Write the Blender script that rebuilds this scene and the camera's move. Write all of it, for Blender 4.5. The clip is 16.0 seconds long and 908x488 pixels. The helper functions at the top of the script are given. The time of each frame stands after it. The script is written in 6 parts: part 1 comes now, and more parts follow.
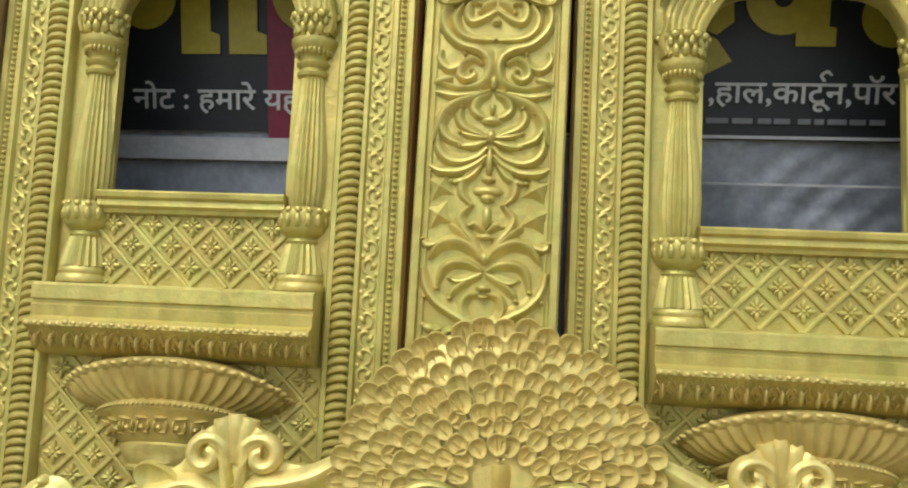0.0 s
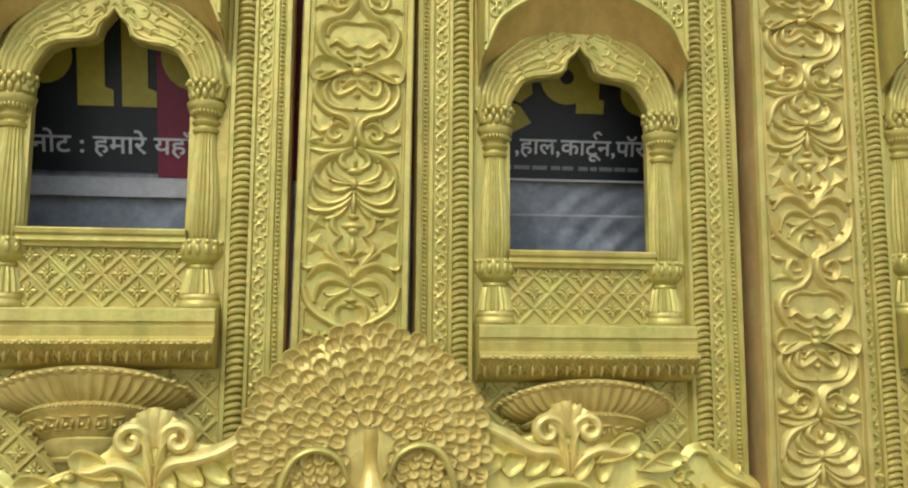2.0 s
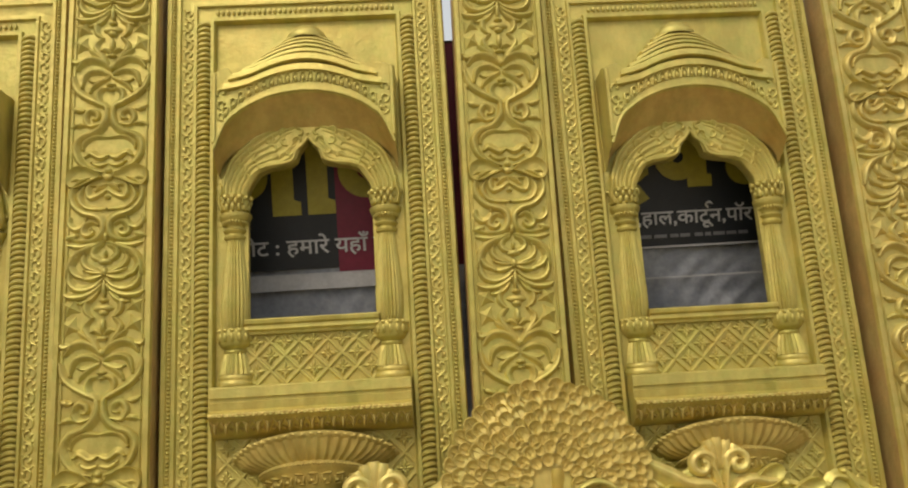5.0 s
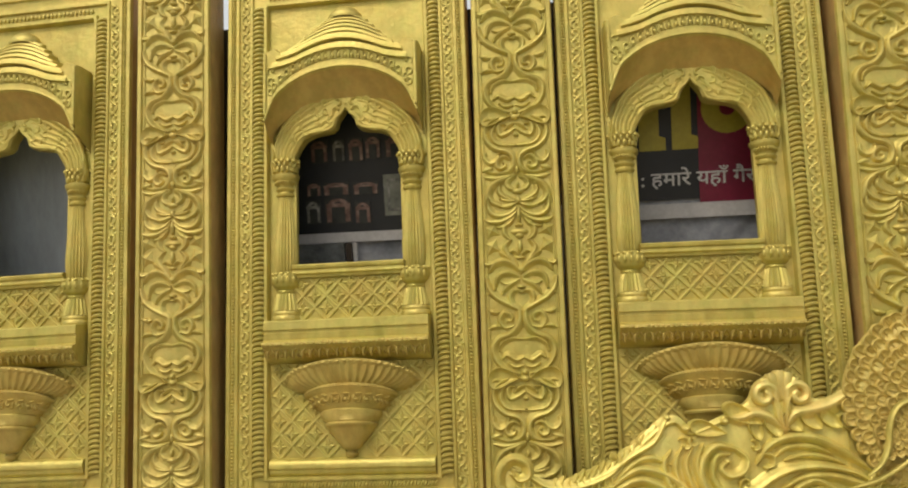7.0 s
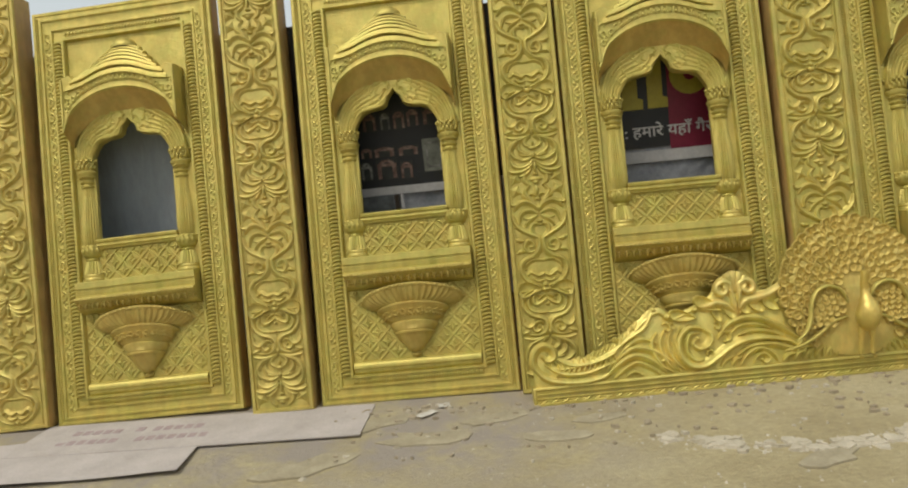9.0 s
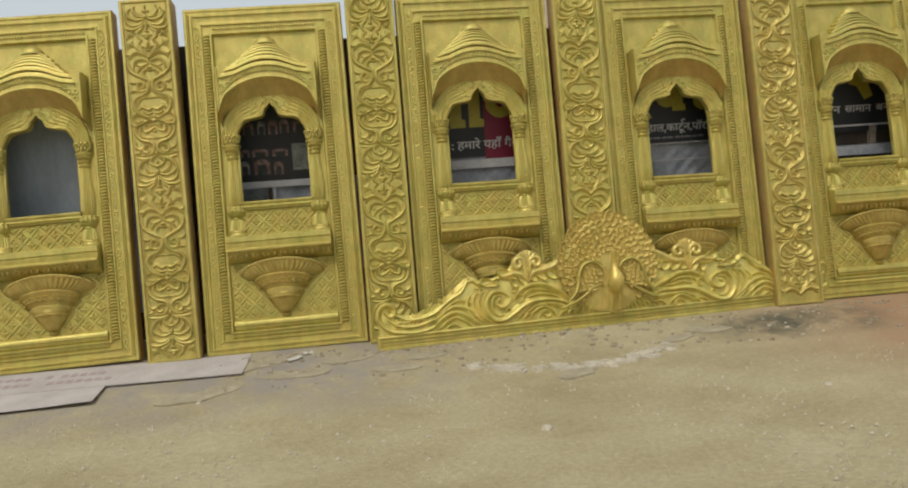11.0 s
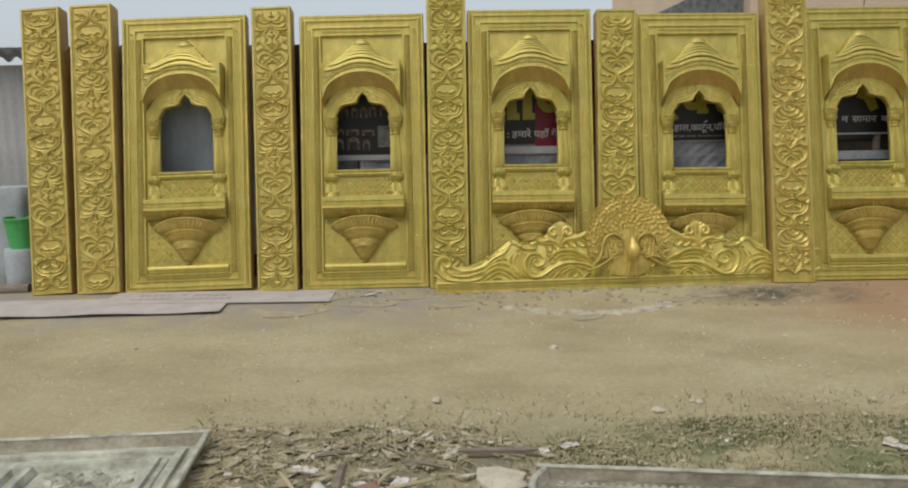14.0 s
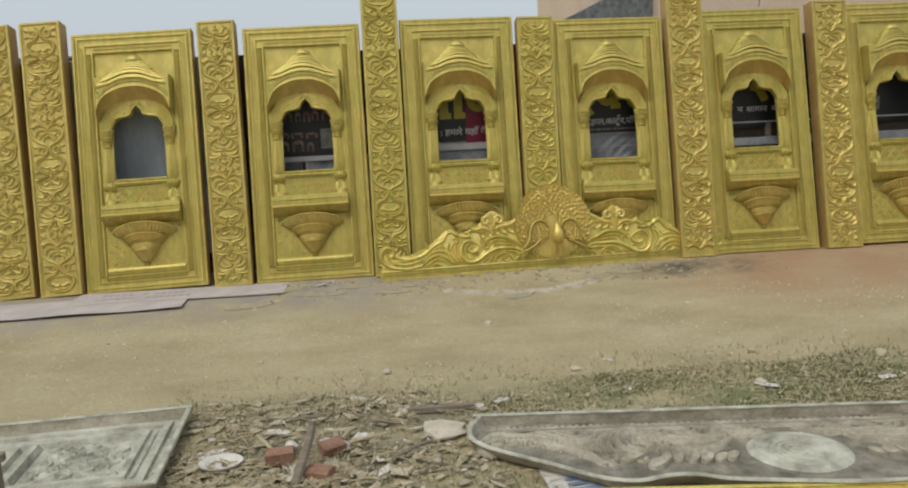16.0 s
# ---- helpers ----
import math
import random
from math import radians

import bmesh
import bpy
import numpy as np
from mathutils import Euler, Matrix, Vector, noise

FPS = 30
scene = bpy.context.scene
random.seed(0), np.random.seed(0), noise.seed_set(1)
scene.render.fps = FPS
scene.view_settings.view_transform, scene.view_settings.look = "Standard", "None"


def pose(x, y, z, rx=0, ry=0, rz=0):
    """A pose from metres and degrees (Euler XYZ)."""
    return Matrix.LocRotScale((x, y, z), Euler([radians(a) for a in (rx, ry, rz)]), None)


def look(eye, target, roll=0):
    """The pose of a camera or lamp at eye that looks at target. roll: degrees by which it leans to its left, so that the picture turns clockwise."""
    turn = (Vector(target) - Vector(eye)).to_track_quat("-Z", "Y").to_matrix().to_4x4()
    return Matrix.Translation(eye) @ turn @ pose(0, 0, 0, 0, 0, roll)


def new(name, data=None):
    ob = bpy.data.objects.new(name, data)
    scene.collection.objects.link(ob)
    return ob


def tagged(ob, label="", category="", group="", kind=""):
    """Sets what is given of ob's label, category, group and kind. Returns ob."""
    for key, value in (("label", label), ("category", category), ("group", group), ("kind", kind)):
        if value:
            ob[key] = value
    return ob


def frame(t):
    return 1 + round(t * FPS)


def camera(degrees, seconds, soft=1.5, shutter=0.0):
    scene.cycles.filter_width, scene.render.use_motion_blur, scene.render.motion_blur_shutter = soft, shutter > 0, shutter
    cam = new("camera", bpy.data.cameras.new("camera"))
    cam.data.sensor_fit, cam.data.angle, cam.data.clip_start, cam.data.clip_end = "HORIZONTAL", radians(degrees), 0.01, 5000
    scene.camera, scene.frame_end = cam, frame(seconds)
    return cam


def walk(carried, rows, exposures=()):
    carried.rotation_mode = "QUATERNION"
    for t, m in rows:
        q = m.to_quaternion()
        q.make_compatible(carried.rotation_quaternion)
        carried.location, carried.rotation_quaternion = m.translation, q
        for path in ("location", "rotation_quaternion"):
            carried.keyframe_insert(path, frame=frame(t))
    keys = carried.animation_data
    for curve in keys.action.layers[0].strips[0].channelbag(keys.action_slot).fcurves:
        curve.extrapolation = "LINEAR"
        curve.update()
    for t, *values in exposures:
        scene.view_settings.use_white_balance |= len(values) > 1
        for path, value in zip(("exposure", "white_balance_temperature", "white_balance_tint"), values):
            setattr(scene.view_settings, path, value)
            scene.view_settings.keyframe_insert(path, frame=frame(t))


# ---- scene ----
cam = camera(61.3, 16.0, soft=2.1)
PATH = [
    (0, (0.2, -1.612, 1.192), (0.0, 0.364, 0.953), 1.1),
    (0.5, (0.211, -1.689, 1.217), (0.276, 0.296, 0.988), 1.8),
    (0.7, (0.211, -1.741, 1.212), (0.339, 0.242, 0.994), 1.7),
    (1, (0.203, -1.856, 1.241), (0.365, 0.121, 0.98), 1.8),
    (1.5, (0.172, -2.032, 1.283), (0.393, -0.057, 1.063), 1.7),
    (2, (0.118, -2.175, 1.297), (0.361, -0.201, 1.09), 1.5),
    (2.5, (0.122, -2.296, 1.301), (0.375, -0.32, 1.132), 1.0),
    (3, (0.227, -2.44, 1.307), (0.473, -0.462, 1.147), 0.7),
    (3.2, (0.263, -2.478, 1.326), (0.528, -0.503, 1.165), 0.9),
    (5.3, (-0.386, -2.616, 1.332), (-0.389, -0.616, 1.331), -5.2),
    (5.5, (-0.479, -2.644, 1.341), (-0.587, -0.647, 1.342), -5.6),
    (5.8, (-0.625, -2.716, 1.356), (-0.798, -0.724, 1.333), -6.5),
    (6, (-0.756, -2.754, 1.349), (-0.934, -0.763, 1.294), -6.8),
    (6.5, (-1.066, -2.815, 1.305), (-1.296, -0.829, 1.249), -5.9),
    (7, (-1.278, -2.961, 1.349), (-1.52, -0.981, 1.203), -3.2),
    (7.2, (-1.345, -3.051, 1.356), (-1.558, -1.077, 1.112), -3.1),
    (7.5, (-1.378, -3.193, 1.366), (-1.587, -1.228, 1.056), -3.2),
    (8, (-1.377, -3.443, 1.388), (-1.6, -1.482, 1.062), -3.1),
    (8.3, (-1.396, -3.572, 1.413), (-1.634, -1.615, 1.081), -2.5),
    (8.5, (-1.431, -3.691, 1.434), (-1.666, -1.73, 1.121), -5.9),
    (8.8, (-1.480, -3.858, 1.455), (-1.657, -1.888, 1.154), -8.7),
    (9, (-1.489, -3.969, 1.451), (-1.669, -1.998, 1.163), -6.1),
    (9.5, (-1.54, -4.237, 1.472), (-1.701, -2.266, 1.173), -4.9),
    (9.8, (-1.537, -4.424, 1.506), (-1.576, -2.450, 1.186), -4.2),
    (10, (-1.561, -4.542, 1.526), (-1.435, -2.574, 1.194), -4.3),
    (10.2, (-1.561, -4.684, 1.556), (-1.370, -2.723, 1.212), -5.0),
    (12.3, (-1.362, -5.853, 1.418), (-1.138, -3.881, 1.172), -0.1),
    (12.5, (-1.366, -5.942, 1.434), (-1.146, -3.971, 1.181), 0.2),
    (13, (-1.381, -6.181, 1.474), (-1.218, -4.212, 1.159), -0.0),
    (13.5, (-1.381, -6.35, 1.495), (-1.317, -4.376, 1.178), -0.4),
    (14, (-1.374, -6.511, 1.488), (-1.367, -4.537, 1.164), -0.9),
    (14.5, (-1.459, -6.748, 1.47), (-1.44, -4.776, 1.138), -2.4),
    (15, (-1.478, -6.939, 1.501), (-1.426, -4.975, 1.127), -3.1),
    (15.5, (-1.391, -7.06, 1.546), (-1.266, -5.099, 1.175), -2.9),
    (16, (-1.383, -7.135, 1.592), (-1.225, -5.173, 1.238), -2.6),
]
walk(cam, [(t, look(eye, target, roll)) for t, eye, target, roll in PATH],
     exposures=[(0, 0.22, 5950, 7.5), (1, 0.20, 5950, 7.5), (3, 0.17, 5950, 7.5), (5.5, -0.28, 7500, 11.5), (6.5, -0.20, 7500, 10.5), (7.2, -0.10, 7200, 11), (7.5, -0.06, 6700, 6), (8, -0.04, 6350, 7), (8.5, -0.04, 6250, 7),
                (9, -0.26, 6950, 7), (9.5, -0.30, 7200, 9), (10, -0.30, 7000, 7.5), (12.5, -0.43, 6600, 10), (13.5, -0.36, 6550, 10), (14.5, -0.40, 6500, 9), (15, -0.36, 6500, 9), (16, -0.38, 6500, 9.5)])

# ---- world and light: an overcast day ----
world = bpy.data.worlds.new("overcast_sky")
scene.world = world
world.use_nodes = True
wn, wl = world.node_tree.nodes, world.node_tree.links
sky = wn.new("ShaderNodeTexSky")
sky.sky_type, sky.sun_disc = "NISHITA", False
SUN_EL, SUN_ROT = radians(58), radians(205)
sky.sun_elevation, sky.sun_rotation = SUN_EL, SUN_ROT
sky.air_density, sky.dust_density, sky.ozone_density = 1.0, 6.0, 1.0
soft = wn.new("ShaderNodeMixRGB")
soft.inputs[0].default_value = 0.65
soft.inputs[2].default_value = (6.6, 7.2, 7.7, 1)
wl.new(sky.outputs[0], soft.inputs[1])
wl.new(soft.outputs[0], wn["Background"].inputs[0])
wn["Background"].inputs[1].default_value = 0.145
sun_data = bpy.data.lights.new("sun", "SUN")
sun_data.energy, sun_data.angle, sun_data.color = 1.9, radians(22), (1.0, 0.96, 0.88)
sun = new("sun", sun_data)
sun.matrix_world = look((0, 0, 20), (0 + 8.0, 0 + 9.0, 0), 0)


# ---- materials ----
def material(name, rough=0.7, metal=0.0):
    mat = bpy.data.materials.new(name)
    mat.use_nodes = True
    nt = mat.node_tree
    p = nt.nodes["Principled BSDF"]
    p.inputs["Roughness"].default_value = rough
    p.inputs["Metallic"].default_value = metal
    return mat, nt, p


def noise_node(nt, scale, detail=4.0, rough=0.6, stretch=(1, 1, 1), space="Object"):
    tc = nt.nodes.new("ShaderNodeTexCoord")
    mp = nt.nodes.new("ShaderNodeMapping")
    mp.inputs["Scale"].default_value = stretch
    nz = nt.nodes.new("ShaderNodeTexNoise")
    nz.inputs["Scale"].default_value = scale
    nz.inputs["Detail"].default_value = detail
    nz.inputs["Roughness"].default_value = rough
    nt.links.new(tc.outputs[space], mp.inputs[0])
    nt.links.new(mp.outputs[0], nz.inputs[0])
    return nz.outputs[0]


def ramp(nt, source, stops):
    r = nt.nodes.new("ShaderNodeValToRGB")
    els = r.color_ramp.elements
    while len(els) < len(stops):
        els.new(0.5)
    for e, (at, col) in zip(els, stops):
        e.position, e.color = at, (*col, 1)
    nt.links.new(source, r.inputs[0])
    return r.outputs[0]


def mix(nt, fac, a, b, mode="MIX"):
    m = nt.nodes.new("ShaderNodeMixRGB")
    m.blend_type = mode
    for i, s in enumerate((fac, a, b)):
        if isinstance(s, (int, float)):
            m.inputs[i].default_value = s
        elif isinstance(s, tuple):
            m.inputs[i].default_value = (*s, 1)
        else:
            nt.links.new(s, m.inputs[i])
    return m.outputs[0]


def bump(nt, p, source, strength, distance):
    b = nt.nodes.new("ShaderNodeBump")
    b.inputs["Strength"].default_value = strength
    b.inputs["Distance"].default_value = distance
    nt.links.new(source, b.inputs["Height"])
    nt.links.new(b.outputs[0], p.inputs["Normal"])


def two_scale(name, cols, big, fine, rough, metal=0.0, relief=0.3, depth=0.004, stretch=(1, 1, 1), fine_amt=0.35, space="Object"):
    mat, nt, p = material(name, rough, metal)
    a = noise_node(nt, big, 4, 0.6, stretch, space)
    b = noise_node(nt, fine, 5, 0.7, stretch, space)
    n = len(cols)
    col = ramp(nt, a, [(0.3 + 0.4 * i / max(1, n - 1), c) for i, c in enumerate(cols)])
    grain = ramp(nt, b, [(0.3, (0.62, 0.62, 0.62)), (0.7, (1.25, 1.25, 1.25))])
    nt.links.new(mix(nt, fine_amt, col, mix(nt, 1.0, col, grain, "MULTIPLY")), p.inputs["Base Color"])
    bump(nt, p, b, relief, depth)
    return mat, nt, p


def gold_paint(name, lo, hi, rough, metal=0.45):
    mat, nt, p = material(name, rough, metal)
    a = noise_node(nt, 2.6, 5, 0.7)
    b = noise_node(nt, 75.0, 4, 0.7)
    c = noise_node(nt, 17.0, 5, 0.65, (1, 1, 0.4))
    d = noise_node(nt, 9.0, 4, 0.7)
    col = ramp(nt, a, [(0.34, lo), (0.66, hi)])
    # thin green-bronze patches and warmer rubbed ones
    hue = ramp(nt, d, [(0.36, (0.92, 0.99, 0.95)), (0.5, (1.0, 1.0, 1.0)), (0.66, (1.05, 0.985, 0.97))])
    col = mix(nt, 1.0, col, hue, "MULTIPLY")
    wear = ramp(nt, c, [(0.42, (0.80, 0.78, 0.72)), (0.62, (1.08, 1.08, 1.08))])
    col = mix(nt, 0.7, col, mix(nt, 1.0, col, wear, "MULTIPLY"))
    info = nt.nodes.new("ShaderNodeObjectInfo")
    tone = ramp(nt, info.outputs["Random"], [(0.0, (0.98, 0.985, 0.97)), (1.0, (1.05, 1.02, 1.02))])
    nt.links.new(mix(nt, 1.0, col, tone, "MULTIPLY"), p.inputs["Base Color"])
    r = ramp(nt, c, [(0.3, (rough - 0.08,) * 3), (0.7, (rough + 0.14,) * 3)])
    nt.links.new(r, p.inputs["Roughness"])
    both = nt.nodes.new("ShaderNodeMath")
    both.operation = "MULTIPLY_ADD"
    nt.links.new(noise_node(nt, 30.0, 3, 0.6), both.inputs[0])
    both.inputs[1].default_value = 2.2
    nt.links.new(b, both.inputs[2])
    bump(nt, p, both.outputs[0], 0.45, 0.0030)
    return mat


GOLD = gold_paint("gold_paint", (0.462, 0.394, 0.096), (0.545, 0.470, 0.142), 0.43)
GOLD_PALE = gold_paint("pale_gold_paint", (0.655, 0.53, 0.16), (0.75, 0.61, 0.22), 0.40, 0.36)
# warmer pillar tone; at the right it paints in red soil and house bounce
GOLD_WARM = gold_paint("gold_warm_tone_and_bounce", (0.484, 0.395, 0.106), (0.568, 0.474, 0.156), 0.44)
# the same gold darkened and browned, painting the shade below the ledge
GOLD_SHADED = gold_paint("shaded_gold_paint", (0.43, 0.335, 0.088), (0.51, 0.41, 0.125), 0.46)
PRIMER = gold_paint("brown_primer", (0.40, 0.265, 0.095), (0.49, 0.345, 0.13), 0.55, 0.2)
GOLD_CREST = gold_paint("bright_gold_paint", (0.585, 0.51, 0.135), (0.68, 0.595, 0.19), 0.40, 0.38)
# browner gold: the ground's reflection on the hood undersides put into the colour
GOLD_BROWN = gold_paint("gold_with_ground_bounce", (0.47, 0.33, 0.095), (0.55, 0.41, 0.14), 0.5)
GOLD_BRIGHT = gold_paint("gold_paint_polished", (0.64, 0.49, 0.13), (0.70, 0.56, 0.19), 0.37)

dirt, nt, p = two_scale("packed_dirt", [(0.335, 0.280, 0.158), (0.41, 0.352, 0.208), (0.465, 0.41, 0.258)], 1.1, 30, 0.95, 0, 0.8, 0.02, (1, 1.6, 1), 0.5)
base_col = p.inputs["Base Color"].links[0].from_socket
tc = nt.nodes.new("ShaderNodeTexCoord")
sep = nt.nodes.new("ShaderNodeSeparateXYZ")
nt.links.new(tc.outputs["Object"], sep.inputs[0])


def band(value, lo, hi, soft_edge):
    """1 between lo and hi of a coordinate, with soft edges."""
    a = nt.nodes.new("ShaderNodeMapRange")
    a.inputs[1].default_value, a.inputs[2].default_value = lo - soft_edge, lo + soft_edge
    b = nt.nodes.new("ShaderNodeMapRange")
    b.inputs[1].default_value, b.inputs[2].default_value = hi + soft_edge, hi - soft_edge
    nt.links.new(value, a.inputs[0])
    nt.links.new(value, b.inputs[0])
    m = nt.nodes.new("ShaderNodeMath")
    m.operation = "MULTIPLY"
    nt.links.new(a.outputs[0], m.inputs[0])
    nt.links.new(b.outputs[0], m.inputs[1])
    return m.outputs[0]


def times(a, b):
    m = nt.nodes.new("ShaderNodeMath")
    m.operation = "MULTIPLY"
    nt.links.new(a, m.inputs[0])
    nt.links.new(b, m.inputs[1])
    return m.outputs[0]


soft_blotch = ramp(nt, noise_node(nt, 1.4, 5, 0.7), [(0.25, (0.35, 0.35, 0.35)), (0.65, (1, 1, 1))])
blotch = ramp(nt, noise_node(nt, 2.2, 5, 0.7), [(0.38, (0, 0, 0)), (0.58, (1, 1, 1))])
red_soil = times(times(band(sep.outputs[0], 1.3, 6.0, 0.6), band(sep.outputs[1], -1.5, 0.6, 0.6)), soft_blotch)
c1 = mix(nt, red_soil, base_col, (0.36, 0.218, 0.124))
moss = times(times(band(sep.outputs[0], -0.9, 7.0, 0.5), band(sep.outputs[1], -3.9, -2.98, 0.16)), blotch)
c2 = mix(nt, moss, c1, (0.185, 0.195, 0.095))
litter = times(times(band(sep.outputs[0], -2.6, -0.9, 0.3), band(sep.outputs[1], -6.0, -3.0, 0.25)), blotch)
c3 = mix(nt, litter, c2, (0.22, 0.205, 0.13))
ash = times(times(band(sep.outputs[0], 0.75, 1.9, 0.2), band(sep.outputs[1], -0.62, -0.18, 0.12)), blotch)
c4 = mix(nt, ash, c3, (0.10, 0.092, 0.062))
grey = times(times(band(sep.outputs[0], -9.0, -1.2, 0.5), band(sep.outputs[1], -1.0, 0.6, 0.3)), blotch)
c5 = mix(nt, grey, c4, (0.31, 0.275, 0.235))
nt.links.new(c5, p.inputs["Base Color"])
DIRT = dirt

CARD, _, _ = two_scale("worn_cardboard", [(0.37, 0.335, 0.315), (0.48, 0.44, 0.42)], 4, 90, 0.85, 0, 0.2, 0.001)
PRINT, _, _ = two_scale("faded_print", [(0.30, 0.23, 0.24), (0.38, 0.31, 0.31)], 30, 90, 0.85)
MOULD, _, _ = two_scale("weathered_fibreglass", [(0.21, 0.19, 0.14), (0.35, 0.32, 0.245), (0.48, 0.45, 0.365)], 7, 45, 0.75, 0, 0.6, 0.005, fine_amt=0.7)
# dirty fibreglass, darker still with the hollow's shade in its colour
MOULD_DIRT_SHADE, _, _ = two_scale("dirty_shaded_fibreglass", [(0.10, 0.092, 0.068), (0.19, 0.175, 0.135), (0.30, 0.28, 0.22)], 9, 45, 0.8, 0, 0.6, 0.005, fine_amt=0.6)
MOULD_PALE, _, _ = two_scale("chalky_fibreglass", [(0.22, 0.22, 0.17), (0.39, 0.39, 0.315), (0.56, 0.56, 0.47)], 9, 50, 0.7, 0, 0.4, 0.003, fine_amt=0.4)
TIN, _, _ = two_scale("dull_tin_sheet", [(0.36, 0.37, 0.39), (0.47, 0.48, 0.50)], 2, 30, 0.55, 0.25, 0.15, 0.003)
DARK_TIN, _, _ = two_scale("dark_roof_sheet", [(0.05, 0.05, 0.055), (0.10, 0.095, 0.09)], 8, 60, 0.8)
TARP, _, _ = two_scale("grey_blue_sheet", [(0.24, 0.28, 0.315), (0.33, 0.375, 0.41)], 3, 30, 0.5, 0, 0.1, 0.003, (1, 1, 0.3))
PLASTIC, _, _ = two_scale("grey_tarpaulin", [(0.19, 0.21, 0.24), (0.30, 0.32, 0.355), (0.41, 0.43, 0.465)], 5, 40, 0.4, 0, 0.2, 0.004)
BANNER, _, _ = two_scale("black_banner", [(0.011, 0.014, 0.018), (0.021, 0.025, 0.031)], 4, 40, 0.45, 0, 0.1, 0.002)
BANNER_RED, _, _ = two_scale("crimson_print", [(0.16, 0.008, 0.03), (0.22, 0.012, 0.045)], 4, 40, 0.45)
BANNER_YELLOW, _, _ = two_scale("yellow_print", [(0.36, 0.30, 0.03), (0.42, 0.36, 0.05)], 4, 40, 0.45)
BANNER_WHITE, _, _ = two_scale("white_print", [(0.5, 0.5, 0.5), (0.6, 0.6, 0.6)], 4, 40, 0.5)
BANNER_DIM, _, _ = two_scale("dim_print", [(0.16, 0.16, 0.17), (0.22, 0.22, 0.23)], 4, 40, 0.5)
PHOTO_RED, _, _ = two_scale("printed_photo_red", [(0.08, 0.045, 0.035), (0.19, 0.11, 0.09), (0.36, 0.26, 0.22)], 30, 90, 0.5)
PHOTO_GREY, _, _ = two_scale("printed_photo_grey", [(0.07, 0.075, 0.07), (0.17, 0.175, 0.16), (0.36, 0.37, 0.34)], 30, 90, 0.5)
PHOTO_DARK, _, _ = two_scale("printed_photo_dark", [(0.016, 0.020, 0.020), (0.04, 0.045, 0.042)], 20, 90, 0.5)
PHOTO_PALE, _, _ = two_scale("printed_photo_pale", [(0.12, 0.13, 0.11), (0.26, 0.28, 0.24)], 18, 90, 0.5)
HEM, _, _ = two_scale("white_cloth_hem", [(0.42, 0.42, 0.43), (0.55, 0.55, 0.55)], 6, 60, 0.8)
BACKING, _, _ = two_scale("dark_brown_backing", [(0.035, 0.025, 0.018), (0.06, 0.045, 0.03)], 4, 30, 0.8)
WOOD, _, _ = two_scale("grey_weathered_wood", [(0.15, 0.125, 0.095), (0.26, 0.22, 0.17)], 7, 70, 0.85, 0, 0.5, 0.003, (1, 6, 6))
STRAW, _, _ = two_scale("dry_straw", [(0.36, 0.30, 0.17), (0.50, 0.43, 0.28)], 12, 60, 0.9, space="Generated")
LEAF, nt2, p2 = material("dry_leaf", 0.85)
geo = nt2.nodes.new("ShaderNodeNewGeometry")
nt2.links.new(ramp(nt2, geo.outputs["Random Per Island"], [(0.0, (0.12, 0.095, 0.06)), (0.25, (0.25, 0.21, 0.13)), (0.6, (0.40, 0.35, 0.24)), (0.9, (0.45, 0.40, 0.30)), (1.0, (0.58, 0.56, 0.5))]), p2.inputs["Base Color"])
GRASS, _, _ = two_scale("dusty_grass", [(0.085, 0.11, 0.032), (0.17, 0.185, 0.075)], 3, 40, 0.8)
BRICK, _, _ = two_scale("red_brick", [(0.20, 0.10, 0.062), (0.33, 0.20, 0.14)], 16, 70, 0.95, 0, 0.5, 0.004)
PAPER, _, _ = two_scale("dusty_white_paper", [(0.50, 0.48, 0.44), (0.64, 0.62, 0.57)], 8, 50, 0.8)
PAPER_BLUE, _, _ = two_scale("blue_print", [(0.12, 0.20, 0.33), (0.2, 0.28, 0.4)], 8, 50, 0.8)
STONE, _, _ = two_scale("pale_stone", [(0.40, 0.36, 0.27), (0.57, 0.52, 0.42)], 12, 60, 0.9, 0, 0.5, 0.004)
PEACH, _, _ = two_scale("peach_plaster", [(0.58, 0.45, 0.33), (0.66, 0.53, 0.41)], 0.9, 25, 0.9, 0, 0.2, 0.004)
CRACK, _, _ = two_scale("dark_crack", [(0.10, 0.07, 0.05), (0.15, 0.11, 0.08)], 8, 50, 0.9)
NET, _, _ = two_scale("grey_roof_cover", [(0.09, 0.10, 0.10), (0.22, 0.24, 0.24)], 14, 40, 0.8, 0, 0.6, 0.02)
GREEN, _, _ = two_scale("green_plastic", [(0.06, 0.36, 0.10), (0.09, 0.44, 0.15)], 5, 40, 0.4)
SACK, _, _ = two_scale("white_woven_sack", [(0.30, 0.34, 0.37), (0.43, 0.48, 0.52)], 5, 60, 0.7, 0, 0.4, 0.006)
SHADE_DARK, _, _ = two_scale("shed_inside_shade", [(0.02, 0.022, 0.02), (0.05, 0.05, 0.045)], 4, 40, 0.9)


